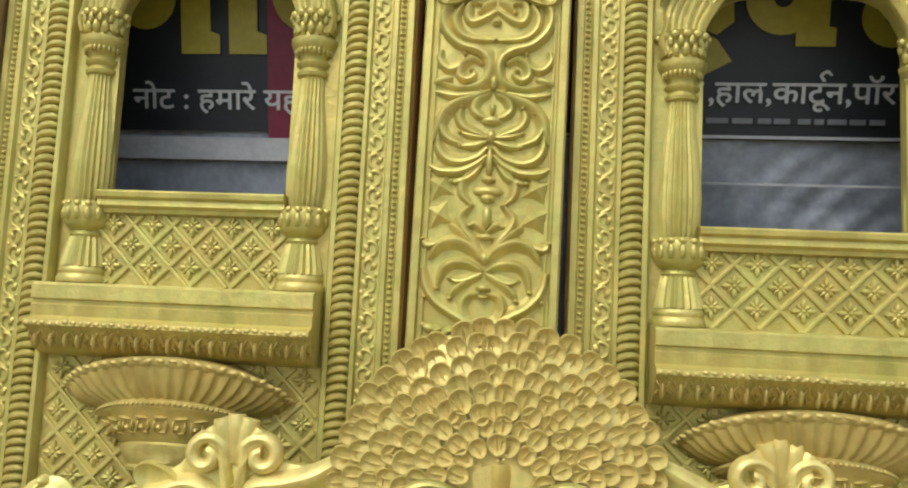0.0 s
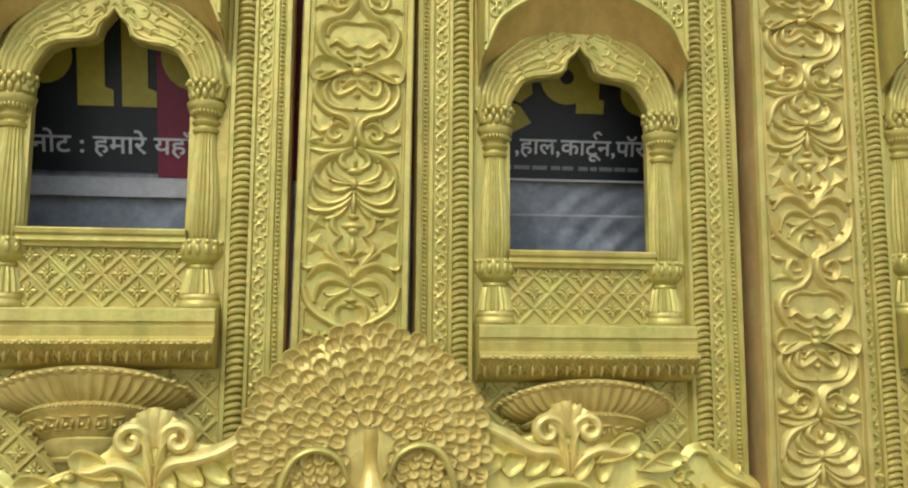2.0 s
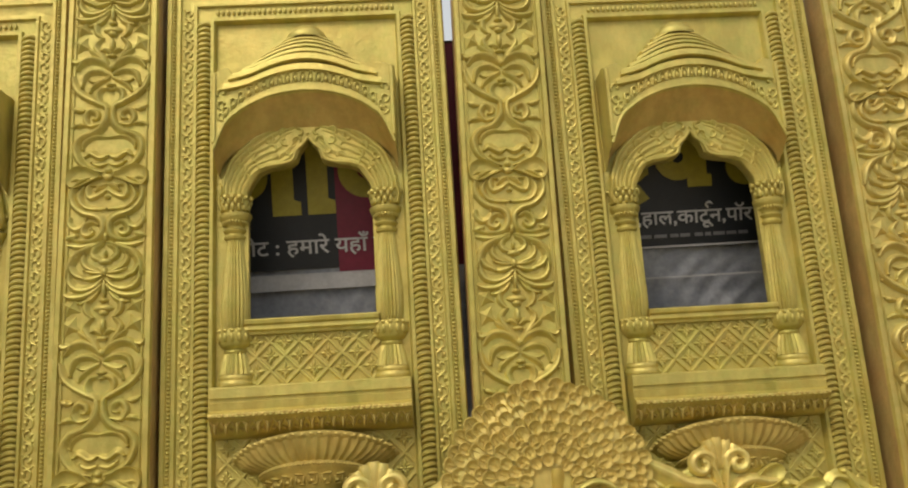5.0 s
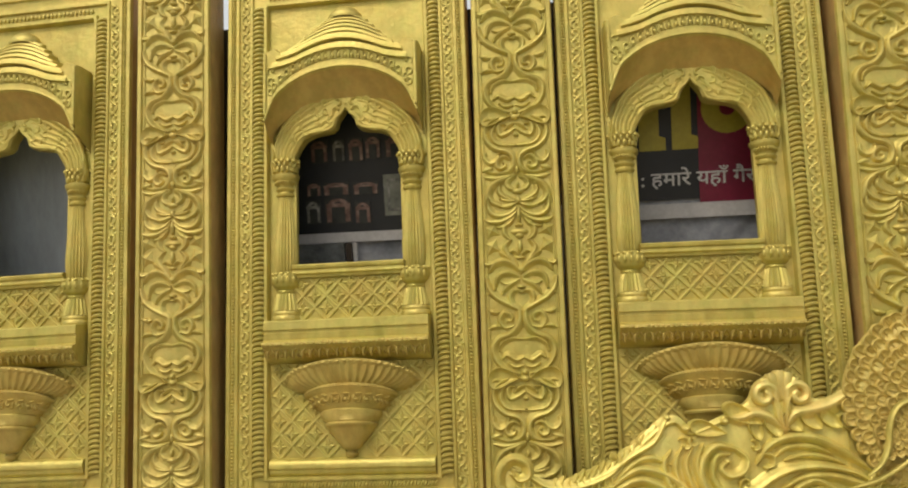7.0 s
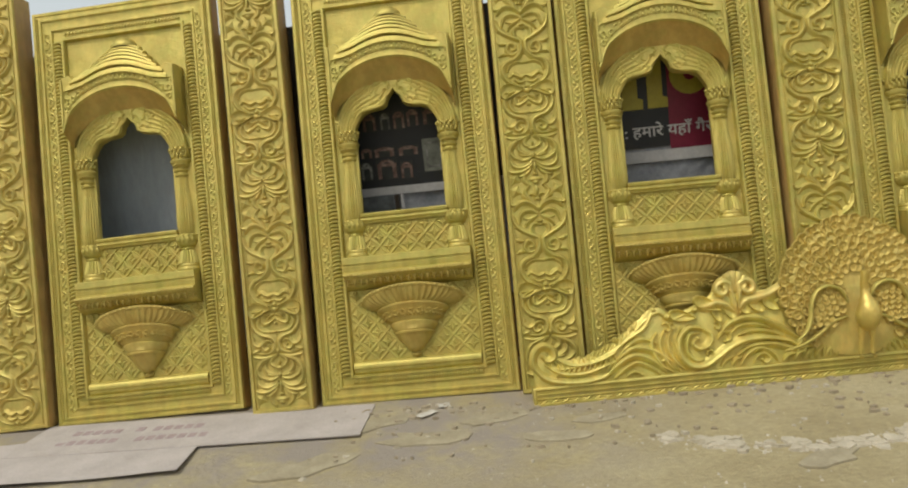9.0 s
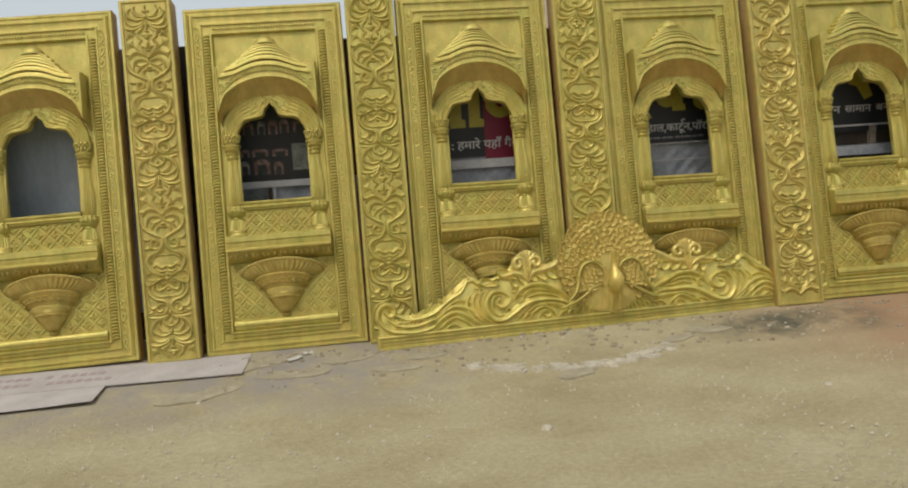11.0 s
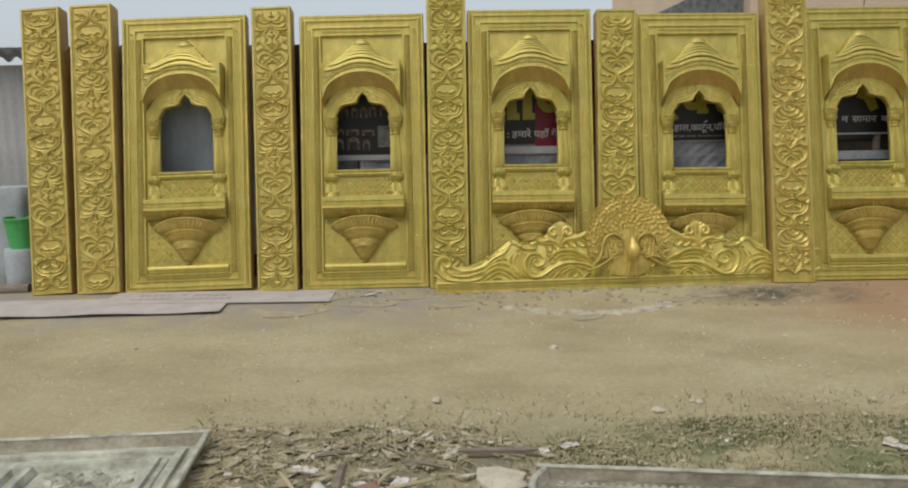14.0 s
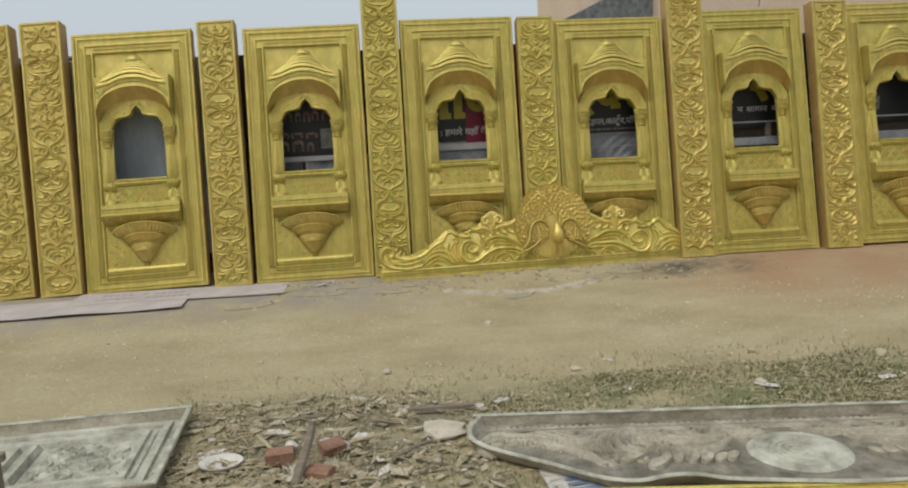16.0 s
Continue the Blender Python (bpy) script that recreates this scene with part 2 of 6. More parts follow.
# ---- mesh tools ----
class Mesh:
    """Collects vertices and faces of one part. Fronts face -y."""

    def __init__(self):
        self.v, self.f = [], []

    def grid(self, rows, closed=False):
        n0, m = len(self.v), len(rows[0])
        for r in rows:
            self.v.extend(tuple(map(float, q)) for q in r)
        for i in range(len(rows) - 1):
            for j in range(m if closed else m - 1):
                a, b = n0 + i * m + j, n0 + i * m + (j + 1) % m
                self.f.append((a, b, b + m, a + m))
        return self

    def fan(self, pts):
        n0 = len(self.v)
        self.v.extend(tuple(map(float, q)) for q in pts)
        self.f.append(tuple(range(n0, n0 + len(pts))))
        return self

    def box(self, x0, x1, y0, y1, z0, z1, b=0.0):
        """A box; b rounds off its front edges (the -y side)."""
        back = [(x0, y1, z0), (x1, y1, z0), (x1, y1, z1), (x0, y1, z1)]
        mid = [(x0, y0 + b, z0), (x1, y0 + b, z0), (x1, y0 + b, z1), (x0, y0 + b, z1)]
        rows = [back, mid]
        front = mid
        if b:
            front = [(x0 + b, y0, z0 + b), (x1 - b, y0, z0 + b), (x1 - b, y0, z1 - b), (x0 + b, y0, z1 - b)]
            rows.append(front)
        self.grid(rows, True)
        self.fan(front)
        self.fan(back[::-1])
        return self

    def moulding(self, x0, x1, z0, z1, profile, foot=1.0):
        """A mitred frame: profile of (inset, y) from the outside in; foot narrows its lower member."""
        rows = [[(x0 + d, y, z0 + d * foot), (x1 - d, y, z0 + d * foot), (x1 - d, y, z1 - d), (x0 + d, y, z1 - d)] for d, y in profile]
        return self.grid(rows, True)

    def run(self, x0, x1, profile):
        """A straight moulding along x with end caps: profile of (y, z)."""
        self.grid([[(x0, y, z) for y, z in profile], [(x1, y, z) for y, z in profile]])
        self.fan([(x0, y, z) for y, z in profile])
        self.fan([(x1, y, z) for y, z in profile][::-1])
        return self

    def sweep(self, pts, r, h=0.8, seg=5, y0=0.0, ends=(0.35, 0.35), fine=4, bulge=None):
        """A half-round strand laid on the plane y0 along (x, z) points."""
        line = smooth_line(pts, fine)
        n = len(line)
        rows = []
        for i, (x, z) in enumerate(line):
            a, b = line[max(0, i - 1)], line[min(n - 1, i + 1)]
            dx, dz = b[0] - a[0], b[1] - a[1]
            ln = math.hypot(dx, dz) or 1e-9
            nx, nz = -dz / ln, dx / ln
            t = i / (n - 1)
            k = min(1.0, ends[0] + (1 - ends[0]) * t * 5, ends[1] + (1 - ends[1]) * (1 - t) * 5)
            if bulge:
                k *= bulge[0] + (bulge[1] - bulge[0]) * t
            rows.append([(x + nx * r * k * math.cos(q), y0 - h * r * k * math.sin(q) + (0.002 if j in (0, seg) else 0), z + nz * r * k * math.cos(q))
                         for j, q in enumerate(math.pi * s / seg for s in range(seg + 1))])
        self.grid(rows)
        self.fan(rows[0][::-1])
        self.fan(rows[-1])
        return self

    def leaf(self, pts, w, h, y0=0.0, fine=4, tips=(0.12, 0.12), flip=False):
        """A carved leaf along (x, z) points: a sharp ridge on the outside of its bend, hollow towards the inside."""
        line = smooth_line(pts, fine)
        n = len(line)
        turn = sum((line[i][0] - line[i - 1][0]) * (line[i + 1][1] - line[i][1]) - (line[i][1] - line[i - 1][1]) * (line[i + 1][0] - line[i][0]) for i in range(1, n - 1))
        side = -1 if (turn < 0) != flip else 1
        shape = ((-0.42, 0.0), (-0.34, 0.62), (-0.20, 1.0), (-0.04, 0.86), (0.20, 0.42), (0.44, 0.16), (0.62, 0.0))
        rows = []
        for i, (x, z) in enumerate(line):
            a, b = line[max(0, i - 1)], line[min(n - 1, i + 1)]
            dx, dz = b[0] - a[0], b[1] - a[1]
            ln = math.hypot(dx, dz) or 1e-9
            nx, nz = -dz / ln * side, dx / ln * side
            t = i / (n - 1)
            k = min(1.0, tips[0] + (1 - tips[0]) * (t / 0.38) ** 0.8, tips[1] + (1 - tips[1]) * ((1 - t) / 0.38) ** 0.8)
            hk = 0.25 + 0.75 * min(1.0, k * 1.25)
            rows.append([(x + nx * w * k * c, y0 - h * hk * d + (0.002 if d == 0 else 0), z + nz * w * k * c) for c, d in shape])
        self.grid(rows)
        self.fan(rows[0])
        self.fan(rows[-1][::-1])
        return self

    def ridge(self, pts, w, h, y0=0.0, fine=4, tips=(0.3, 0.15), knob=0.0):
        """A moulded strand along (x, z) points: a round crest with a steep outer flank and a hollow towards the inside of its bend."""
        line = smooth_line(pts, fine)
        n = len(line)
        turn = sum((line[i][0] - line[i - 1][0]) * (line[i + 1][1] - line[i][1]) - (line[i][1] - line[i - 1][1]) * (line[i + 1][0] - line[i][0]) for i in range(1, n - 1))
        side = -1 if turn < 0 else 1
        shape = ((-0.62, 0.0), (-0.46, 0.34), (-0.30, 0.80), (-0.12, 1.0), (0.08, 0.93), (0.27, 0.58), (0.50, 0.22), (0.85, 0.0))
        rows = []
        for i, (x, z) in enumerate(line):
            a, b = line[max(0, i - 1)], line[min(n - 1, i + 1)]
            dx, dz = b[0] - a[0], b[1] - a[1]
            ln = math.hypot(dx, dz) or 1e-9
            nx, nz = -dz / ln * side, dx / ln * side
            t = i / (n - 1)
            k = min(1.0, tips[0] + (1 - tips[0]) * (t / 0.30) ** 0.8, tips[1] + (1 - tips[1]) * ((1 - t) / 0.30) ** 0.8)
            rows.append([(x + nx * w * k * c, y0 - h * (0.35 + 0.65 * k) * d + (0.002 if d == 0 else 0), z + nz * w * k * c) for c, d in shape])
        self.grid(rows)
        self.fan(rows[0])
        self.fan(rows[-1][::-1])
        if knob:
            self.blob(line[-1][0], y0 + 0.001, line[-1][1], knob, h * 1.05, knob * 0.85, 8, 3)
        return self

    def dish(self, pts, h, y0=0.0, fine=4):
        """A hollow petal with a raised rim, round closed (x, z) points."""
        line = smooth_line(list(pts) + [pts[0]], fine)[:-1]
        cx, cz = sum(q[0] for q in line) / len(line), sum(q[1] for q in line) / len(line)
        rows = [[(cx + (x - cx) * k, y0 - h * d, cz + (z - cz) * k) for x, z in line] for k, d in ((1.0, -0.1), (0.965, 0.75), (0.92, 1.0), (0.86, 0.85), (0.70, 0.38), (0.40, 0.2), (0.05, 0.22))]
        self.grid(rows, True)
        self.fan(rows[-1])
        return self

    def star(self, x, z, r, h, y0=0.0, turn=0.0):
        """A four-pointed pyramid star."""
        ring = [(x + (r if i % 2 == 0 else r * 0.52) * math.cos(turn + math.pi * i / 4), y0, z + (r if i % 2 == 0 else r * 0.52) * math.sin(turn + math.pi * i / 4)) for i in range(8)]
        self.grid([ring, [(x + (a - x) * 0.04, y0 - h, z + (c - z) * 0.04) for a, b, c in ring]], True)
        self.fan([(x + (a - x) * 0.04, y0 - h, z + (c - z) * 0.04) for a, b, c in ring])
        return self

    def blob(self, x, y, z, rx, ry, rz, seg=8, rings=3, turn=0.0):
        """Half an ellipsoid that bulges to the front."""
        ct, st = math.cos(turn), math.sin(turn)
        rows = []
        for i in range(rings + 1):
            e = math.pi / 2 * i / rings
            rr, yy = math.cos(e), math.sin(e)
            if i == rings:
                rr = 0.03
            ring = []
            for j in range(seg):
                q = 2 * math.pi * j / seg
                a, b = rx * rr * math.cos(q), rz * rr * math.sin(q)
                ring.append((x + a * ct - b * st, y - ry * yy, z + a * st + b * ct))
            rows.append(ring)
        self.grid(rows, True)
        self.fan(rows[-1])
        return self

    def lathe(self, cx, cy, profile, seg=16, depth=1.0, a0=0.0, a1=math.pi, flutes=0, amp=0.0):
        """Turns a profile of (radius, z) about the upright at (cx, cy), over the front half by default."""
        rows = []
        for r, z in profile:
            row = []
            for j in range(seg + 1):
                q = a0 + (a1 - a0) * j / seg
                k = r * (1 + amp * math.cos(flutes * q)) if flutes else r
                row.append((cx + k * math.cos(q), cy - k * depth * math.sin(q), z))
            rows.append(row)
        return self.grid(rows)

    def tube(self, pts, seg=8):
        """A round bar through (x, y, z, r) points."""
        rows = []
        P = [Vector(q[:3]) for q in pts]
        for i, q in enumerate(pts):
            d = (P[min(i + 1, len(P) - 1)] - P[max(i - 1, 0)]).normalized()
            s = d.orthogonal().normalized() if abs(d.z) > 0.9 else d.cross(Vector((0, 0, 1))).normalized()
            if abs(d.z) > 0.9:
                s = Vector((1, 0, 0))
            u = d.cross(s).normalized()
            rows.append([P[i] + (s * math.cos(2 * math.pi * j / seg) + u * math.sin(2 * math.pi * j / seg)) * q[3] for j in range(seg)])
        self.grid(rows, True)
        self.fan(rows[0][::-1])
        self.fan(rows[-1])
        return self

    def data(self, name, mats, sharp=42):
        me = bpy.data.meshes.new(name)
        me.from_pydata(self.v, [], self.f)
        me.materials.append(mats)
        me.shade_smooth()
        me.set_sharp_from_angle(angle=radians(sharp))
        return me


def smooth_line(pts, fine):
    """A Catmull-Rom line through (x, z) points."""
    if len(pts) < 3:
        (a, b), (c, d) = pts[0], pts[-1]
        return [(a + (c - a) * i / fine, b + (d - b) * i / fine) for i in range(fine + 1)]
    P = [np.array(q, float) for q in pts]
    P = [2 * P[0] - P[1], *P, 2 * P[-1] - P[-2]]
    out = []
    for i in range(1, len(P) - 2):
        for k in range(fine):
            t = k / fine
            a, b, c, d = P[i - 1], P[i], P[i + 1], P[i + 2]
            out.append(tuple(0.5 * (2 * b + (c - a) * t + (2 * a - 5 * b + 4 * c - d) * t * t + (3 * b - a - 3 * c + d) * t ** 3)))
    out.append(tuple(P[-2]))
    return out


def spiral(cx, cz, r0, r1, a0, a1, n=9):
    """Points of a volute: angles in degrees, radius from r0 to r1."""
    return [(cx + (r0 + (r1 - r0) * i / n) * math.cos(radians(a0 + (a1 - a0) * i / n)),
             cz + (r0 + (r1 - r0) * i / n) * math.sin(radians(a0 + (a1 - a0) * i / n))) for i in range(n + 1)]


def mirror(pts):
    return [(-a, b) for a, b in pts]


def part(name, m, mat, parent, label="", at=None):
    """Links a Mesh, or mesh data to share, as one object under a thing or a part."""
    me = m if isinstance(m, bpy.types.Mesh) else m.data(name, mat)
    ob = new(name, me)
    ob.parent = parent
    if at is not None:
        ob.matrix_basis = at
    if label:
        tagged(ob, label)
    return ob


def thing(name, m, label, category, group="", kind=""):
    ob = new(name)
    ob.empty_display_size = 0.1
    ob.matrix_basis = m
    return tagged(ob, label, category, group, kind)


def solid(name, m, mat, label, category, group="", kind="", at=None):
    ob = new(name, m.data(name, mat))
    if at is not None:
        ob.matrix_basis = at
    return tagged(ob, label, category, group, kind)


LEAN = 12.8

# ---- ground ----
g = Mesh()
xs = [-300, -120, -50, -25, -14, -9] + [-7 + 0.1 * i for i in range(141)] + [9, 14, 25, 50, 120, 300]
ys = [-300, -120, -50, -25, -14, -9] + [-8 + 0.1 * i for i in range(101)] + [4, 9, 25, 60, 120, 300]
rows = []
for y in ys:
    row = []
    for x in xs:
        z = 0.035 * min(1.0, max(0.0, (y + 0.9) / 0.7))
        if -8 < y < -0.9 and abs(x) < 8:
            z += 0.018 * (noise.noise(Vector((x * 0.9, y * 0.9, 0))) - 0.3) + 0.006 * noise.noise(Vector((x * 4, y * 4, 3)))
        row.append((x, y, min(z, 0.035)))
    rows.append(row)
g.grid(rows)
solid("ground", g, DIRT, "packed sandy dirt yard with reddish and mossy patches", "ground", kind="structure")


# unseen wall added behind the camera to darken reflections of the low horizon
solid("unseen_back_wall", Mesh().box(-30, 30, -13.2, -13.0, 0, 4.6), PEACH, "unseen plain wall added behind the camera to darken low reflections", "wall", kind="structure")

# ---- gilded wall panels ----
def opening_half():
    """Right half of the scalloped window opening, from the sill up to its point."""
    return [(0.236, 1.08), (0.236, 1.50), (0.234, 1.57), (0.214, 1.61), (0.188, 1.645), (0.147, 1.664), (0.10, 1.670),
            (0.066, 1.677), (0.047, 1.692), (0.038, 1.722), (0.020, 1.748), (0.004, 1.768)]


def lattice(m, x0, x1, z0, z1, y, step):
    """Crossed diagonal fillets with a four-leaved flower in each lozenge."""
    for sgn in (1, -1):
        k = -40
        while k < 40:
            c = k * step
            pts = []
            # line z - z0 = sgn * (x - c) clipped to the rectangle
            for i in range(0, 61):
                x = x0 + (x1 - x0) * i / 60
                z = z0 + sgn * (x - c)
                if z0 <= z <= z1:
                    pts.append((x, z))
            if len(pts) > 3:
                m.sweep([pts[0], pts[-1]], 0.0065, 0.9, 4, y, (1, 1), 1)
            k += 1
    nx = int((x1 - x0) / step) + 2
    nz = int((z1 - z0) / step * 2) + 2
    for i in range(-nx, nx + 1):
        for j in range(0, nz + 1):
            x, z = (i + 0.5 * (j % 2)) * step, z0 + j * step / 2
            # centre of a lozenge lies half way between the crossings
            cx, cz = x + step / 2, z
            if x0 + 0.02 < cx < x1 - 0.02 and z0 + 0.015 < cz < z1 - 0.015:
                for q in range(0, 360, 45):
                    a = radians(q)
                    k = 1.0 if q % 90 == 0 else 0.72
                    m.blob(cx + 0.016 * k * math.cos(a), y, cz + 0.016 * k * math.sin(a), 0.015 * k, 0.008, 0.0072 * k, 6, 2, a)
                m.blob(cx, y - 0.003, cz, 0.006, 0.007, 0.006, 6, 2)
    return m


def make_column():
    """A turned pilaster, with its foot at the origin."""
    base, shaft, capital = Mesh(), Mesh(), Mesh()
    base.lathe(0, 0, [(0.066, 0), (0.068, 0.008), (0.064, 0.018), (0.060, 0.022), (0.063, 0.03), (0.06, 0.038), (0.055, 0.042)], 14)
    base.lathe(0, 0, [(0.058, 0.042), (0.056, 0.055), (0.050, 0.085), (0.044, 0.108), (0.040, 0.118)], 40, 1, 0, math.pi, 20, 0.06)
    base.lathe(0, 0, [(0.04, 0.116), (0.044, 0.124), (0.04, 0.132), (0.052, 0.142), (0.060, 0.152), (0.062, 0.175), (0.064, 0.195), (0.058, 0.206), (0.05, 0.21)], 14)
    for i in range(7):
        a = math.pi * (i + 0.5) / 7
        base.blob(0.058 * math.cos(a), -0.058 * math.sin(a), 0.176, 0.011, 0.012, 0.022, 6, 3)
        base.blob(0.06 * math.cos(a), -0.06 * math.sin(a), 0.20, 0.011, 0.01, 0.009, 6, 2)
    shaft.lathe(0, 0, [(0.044, 0.208), (0.047, 0.225), (0.050, 0.26), (0.0505, 0.31), (0.047, 0.37), (0.042, 0.43), (0.036, 0.49), (0.034, 0.53), (0.034, 0.545)],
                56, 1, 0, math.pi, 22, 0.055)
    capital.lathe(0, 0, [(0.034, 0.543), (0.042, 0.548), (0.044, 0.556), (0.037, 0.562), (0.036, 0.568), (0.044, 0.574), (0.046, 0.581), (0.038, 0.588), (0.038, 0.595),
                         (0.050, 0.612), (0.058, 0.622), (0.062, 0.634), (0.062, 0.642), (0.048, 0.648), (0.047, 0.66), (0.052, 0.68), (0.060, 0.70), (0.066, 0.712), (0.03, 0.716)], 14)
    for i in range(7):
        a = math.pi * (i + 0.5) / 7
        capital.blob(0.050 * math.cos(a), -0.050 * math.sin(a), 0.668, 0.0105, 0.012, 0.020, 6, 3)
        capital.blob(0.060 * math.cos(a), -0.060 * math.sin(a), 0.702, 0.012, 0.012, 0.012, 6, 2)
    for i in range(8):
        a = math.pi * i / 7
        capital.blob(0.056 * math.cos(a), -0.056 * math.sin(a), 0.688, 0.008, 0.011, 0.016, 6, 2)
    for i in range(13):
        a = math.pi * (i + 0.5) / 13
        capital.blob(0.048 * math.cos(a), -0.048 * math.sin(a), 0.611, 0.0052, 0.007, 0.014, 6, 2)
        base.blob(0.052 * math.cos(a), -0.052 * math.sin(a), 0.158, 0.006, 0.009, 0.010, 6, 2)
    return base, shaft, capital


FIELD, HALF, FOOT, TALL = 0.03, 0.55, 0.04, 2.475

PANEL = {}


def panel_meshes():
    """The meshes that every wall panel shares."""
    P = PANEL
    m = Mesh()
    m.moulding(-HALF, HALF, FOOT, TALL, [(0.012, 0.11), (0, 0.11), (0, 0.012), (0.005, 0.003), (0.020, 0.003), (0.024, 0.009), (0.040, 0.009), (0.044, 0.002),
                                       (0.056, 0.002), (0.061, 0.012), (0.085, 0.016), (0.106, 0.012), (0.110, 0.004), (0.120, 0.004), (0.124, 0.016),
                                       (0.170, 0.016), (0.174, 0.004), (0.186, 0.004), (0.191, 0.012), (0.195, FIELD + 0.004)], 0.8)
    P["frame"] = m.data("frame", GOLD)
    P["side_board"] = Mesh().box(-0.0015, 0.0015, 0.020, 0.108, FOOT + 0.004, TALL - 0.006).data("side_board", PRIMER)
    m = Mesh()
    z = FOOT + 0.04
    while z < TALL - 0.04:
        m.blob(0, 0.009, z, 0.0075, 0.009, 0.0062, 6, 2)
        z += 0.0148
    P["bead_moulding"] = m.data("bead_moulding", GOLD)
    m = Mesh()
    z, i = 0.12, 0
    while z < TALL - 0.12:
        s = 1 if i % 2 else -1
        m.sweep([(-0.016 * s, z - 0.024), (0.012 * s, z - 0.012), (0.014 * s, z + 0.012), (-0.004 * s, z + 0.02), (-0.008 * s, z + 0.006)], 0.0058, 1.0, 4, 0.014, (0.4, 0.5), 2)
        m.blob(-0.011 * s, 0.014, z + 0.004, 0.008, 0.006, 0.014, 6, 2, 0.5 * s)
        m.blob(0.017 * s, 0.014, z + 0.026, 0.006, 0.005, 0.010, 6, 2, -0.6 * s)
        z += 0.044
        i += 1
    P["leaf_moulding"] = m.data("leaf_moulding", GOLD)
    m = Mesh()
    z = 0.20
    while z < TALL - 0.19:
        m.sweep([(-0.026, z - 0.008), (-0.01, z + 0.003), (0.01, z + 0.006), (0.026, z + 0.001)], 0.0112, 1.85, 5, 0.014, (0.5, 0.5), 2)
        z += 0.0218
    P["rope_moulding"] = m.data("rope_moulding", GOLD)
    m = Mesh()
    x = -0.36
    while x < 0.36:
        m.sweep([(x - 0.005, 0.147), (x + 0.002, 0.158), (x + 0.005, 0.169)], 0.0068, 1.3, 4, 0.014, (0.5, 0.5), 2)
        x += 0.0145
    P["bottom_rope"] = m.data("bottom_rope", GOLD)
    m = Mesh()
    x = -0.35
    while x < 0.36:
        m.blob(x, 0.014, TALL - 0.148, 0.0085, 0.009, 0.013, 6, 2)
        x += 0.0205
    P["egg_moulding"] = m.data("egg_moulding", GOLD)

    # the recessed field with its scalloped opening
    m = Mesh()
    w = HALF - 0.193
    m.grid([[(-w, FIELD, 0.19), (w, FIELD, 0.19)], [(-w, FIELD, 1.08), (w, FIELD, 1.08)]])
    half = opening_half()
    for s in (1, -1):
        m.grid([[(s * u, FIELD, v) for u, v in half], [(s * w, FIELD, v) for u, v in half]])
        m.grid([[(s * u, FIELD, v) for u, v in half], [(s * u, FIELD + 0.03, v) for u, v in half]])
    m.grid([[(-w, FIELD, 1.768), (w, FIELD, 1.768)], [(-w, FIELD, TALL - 0.19), (w, FIELD, TALL - 0.19)]])
    m.grid([[(-0.236, FIELD, 1.08), (0.236, FIELD, 1.08)], [(-0.236, FIELD + 0.03, 1.08), (0.236, FIELD + 0.03, 1.08)]])
    P["field"] = m.data("field", GOLD, 30)

    # the carved arch plate round the point of the opening
    m = Mesh()
    arch = half[1:]
    n = len(arch)
    ya = FIELD - 0.022
    both = [(a, b, 1) for a, b in arch] + [(-a, b, -1) for a, b in arch[::-1]]
    inner, outer = [], []
    for i, (u, v, side) in enumerate(both):
        k = i if side > 0 else 2 * n - 1 - i
        q = math.pi / 2 * k / (n - 0.5)
        inner.append((u, v))
        outer.append((side * 0.336 * math.cos(q), 1.50 + 0.345 * math.sin(q) ** 0.7))
    m.grid([[(u, FIELD + 0.002, v) for u, v in inner], [(u, ya + 0.006, v) for u, v in inner], [(u * 1.02, ya, v + 0.003) for u, v in inner],
            [(a * 0.5 + c * 0.5, ya - 0.006, b * 0.5 + d * 0.5) for (a, b), (c, d) in zip(inner, outer)], [(u, ya, v) for u, v in outer],
            [(u, FIELD + 0.002, v) for u, v in outer]])
    for off, up, r in ((0.009, 0.006, 0.0072), (0.027, 0.017, 0.005)):
        m.sweep([(sd * (abs(u) * (1 + off / 0.24) + (off if abs(u) > 0.02 else 0)), v + up * (1.6 if abs(u) < 0.02 else 1)) for u, v, sd in both], r, 1.2, 5, ya - 0.001, (1, 1), 2)
    P["arch_plate"] = m.data("arch_plate", GOLD)
    m = Mesh()
    # ridges that flow up from the capitals along the plate, with leaf curls between them
    for s in (1, -1):
        for f, last in ((0.14, n), (0.30, n - 1), (0.47, n - 2), (0.64, n - 1), (0.80, n), (0.93, n)):
            pts = [(s * (inner[i][0] * (1 - f) + outer[i][0] * f), inner[i][1] * (1 - f) + outer[i][1] * f + 0.003 * math.sin(i * 1.9 + f * 9)) for i in range(last)]
            m.ridge(pts, 0.0175, 0.0058, ya - 0.004 + 0.002 * abs(f - 0.5), 3, (0.8, 0.2))
        for i in range(14):
            q = i * 0.55 + 2.2
            k, f = min(n - 2, int(q)), 0.25 + 0.5 * (i % 3) / 2
            w = q - k
            a = (inner[k][0] * (1 - w) + inner[k + 1][0] * w) * (1 - f) + (outer[k][0] * (1 - w) + outer[k + 1][0] * w) * f
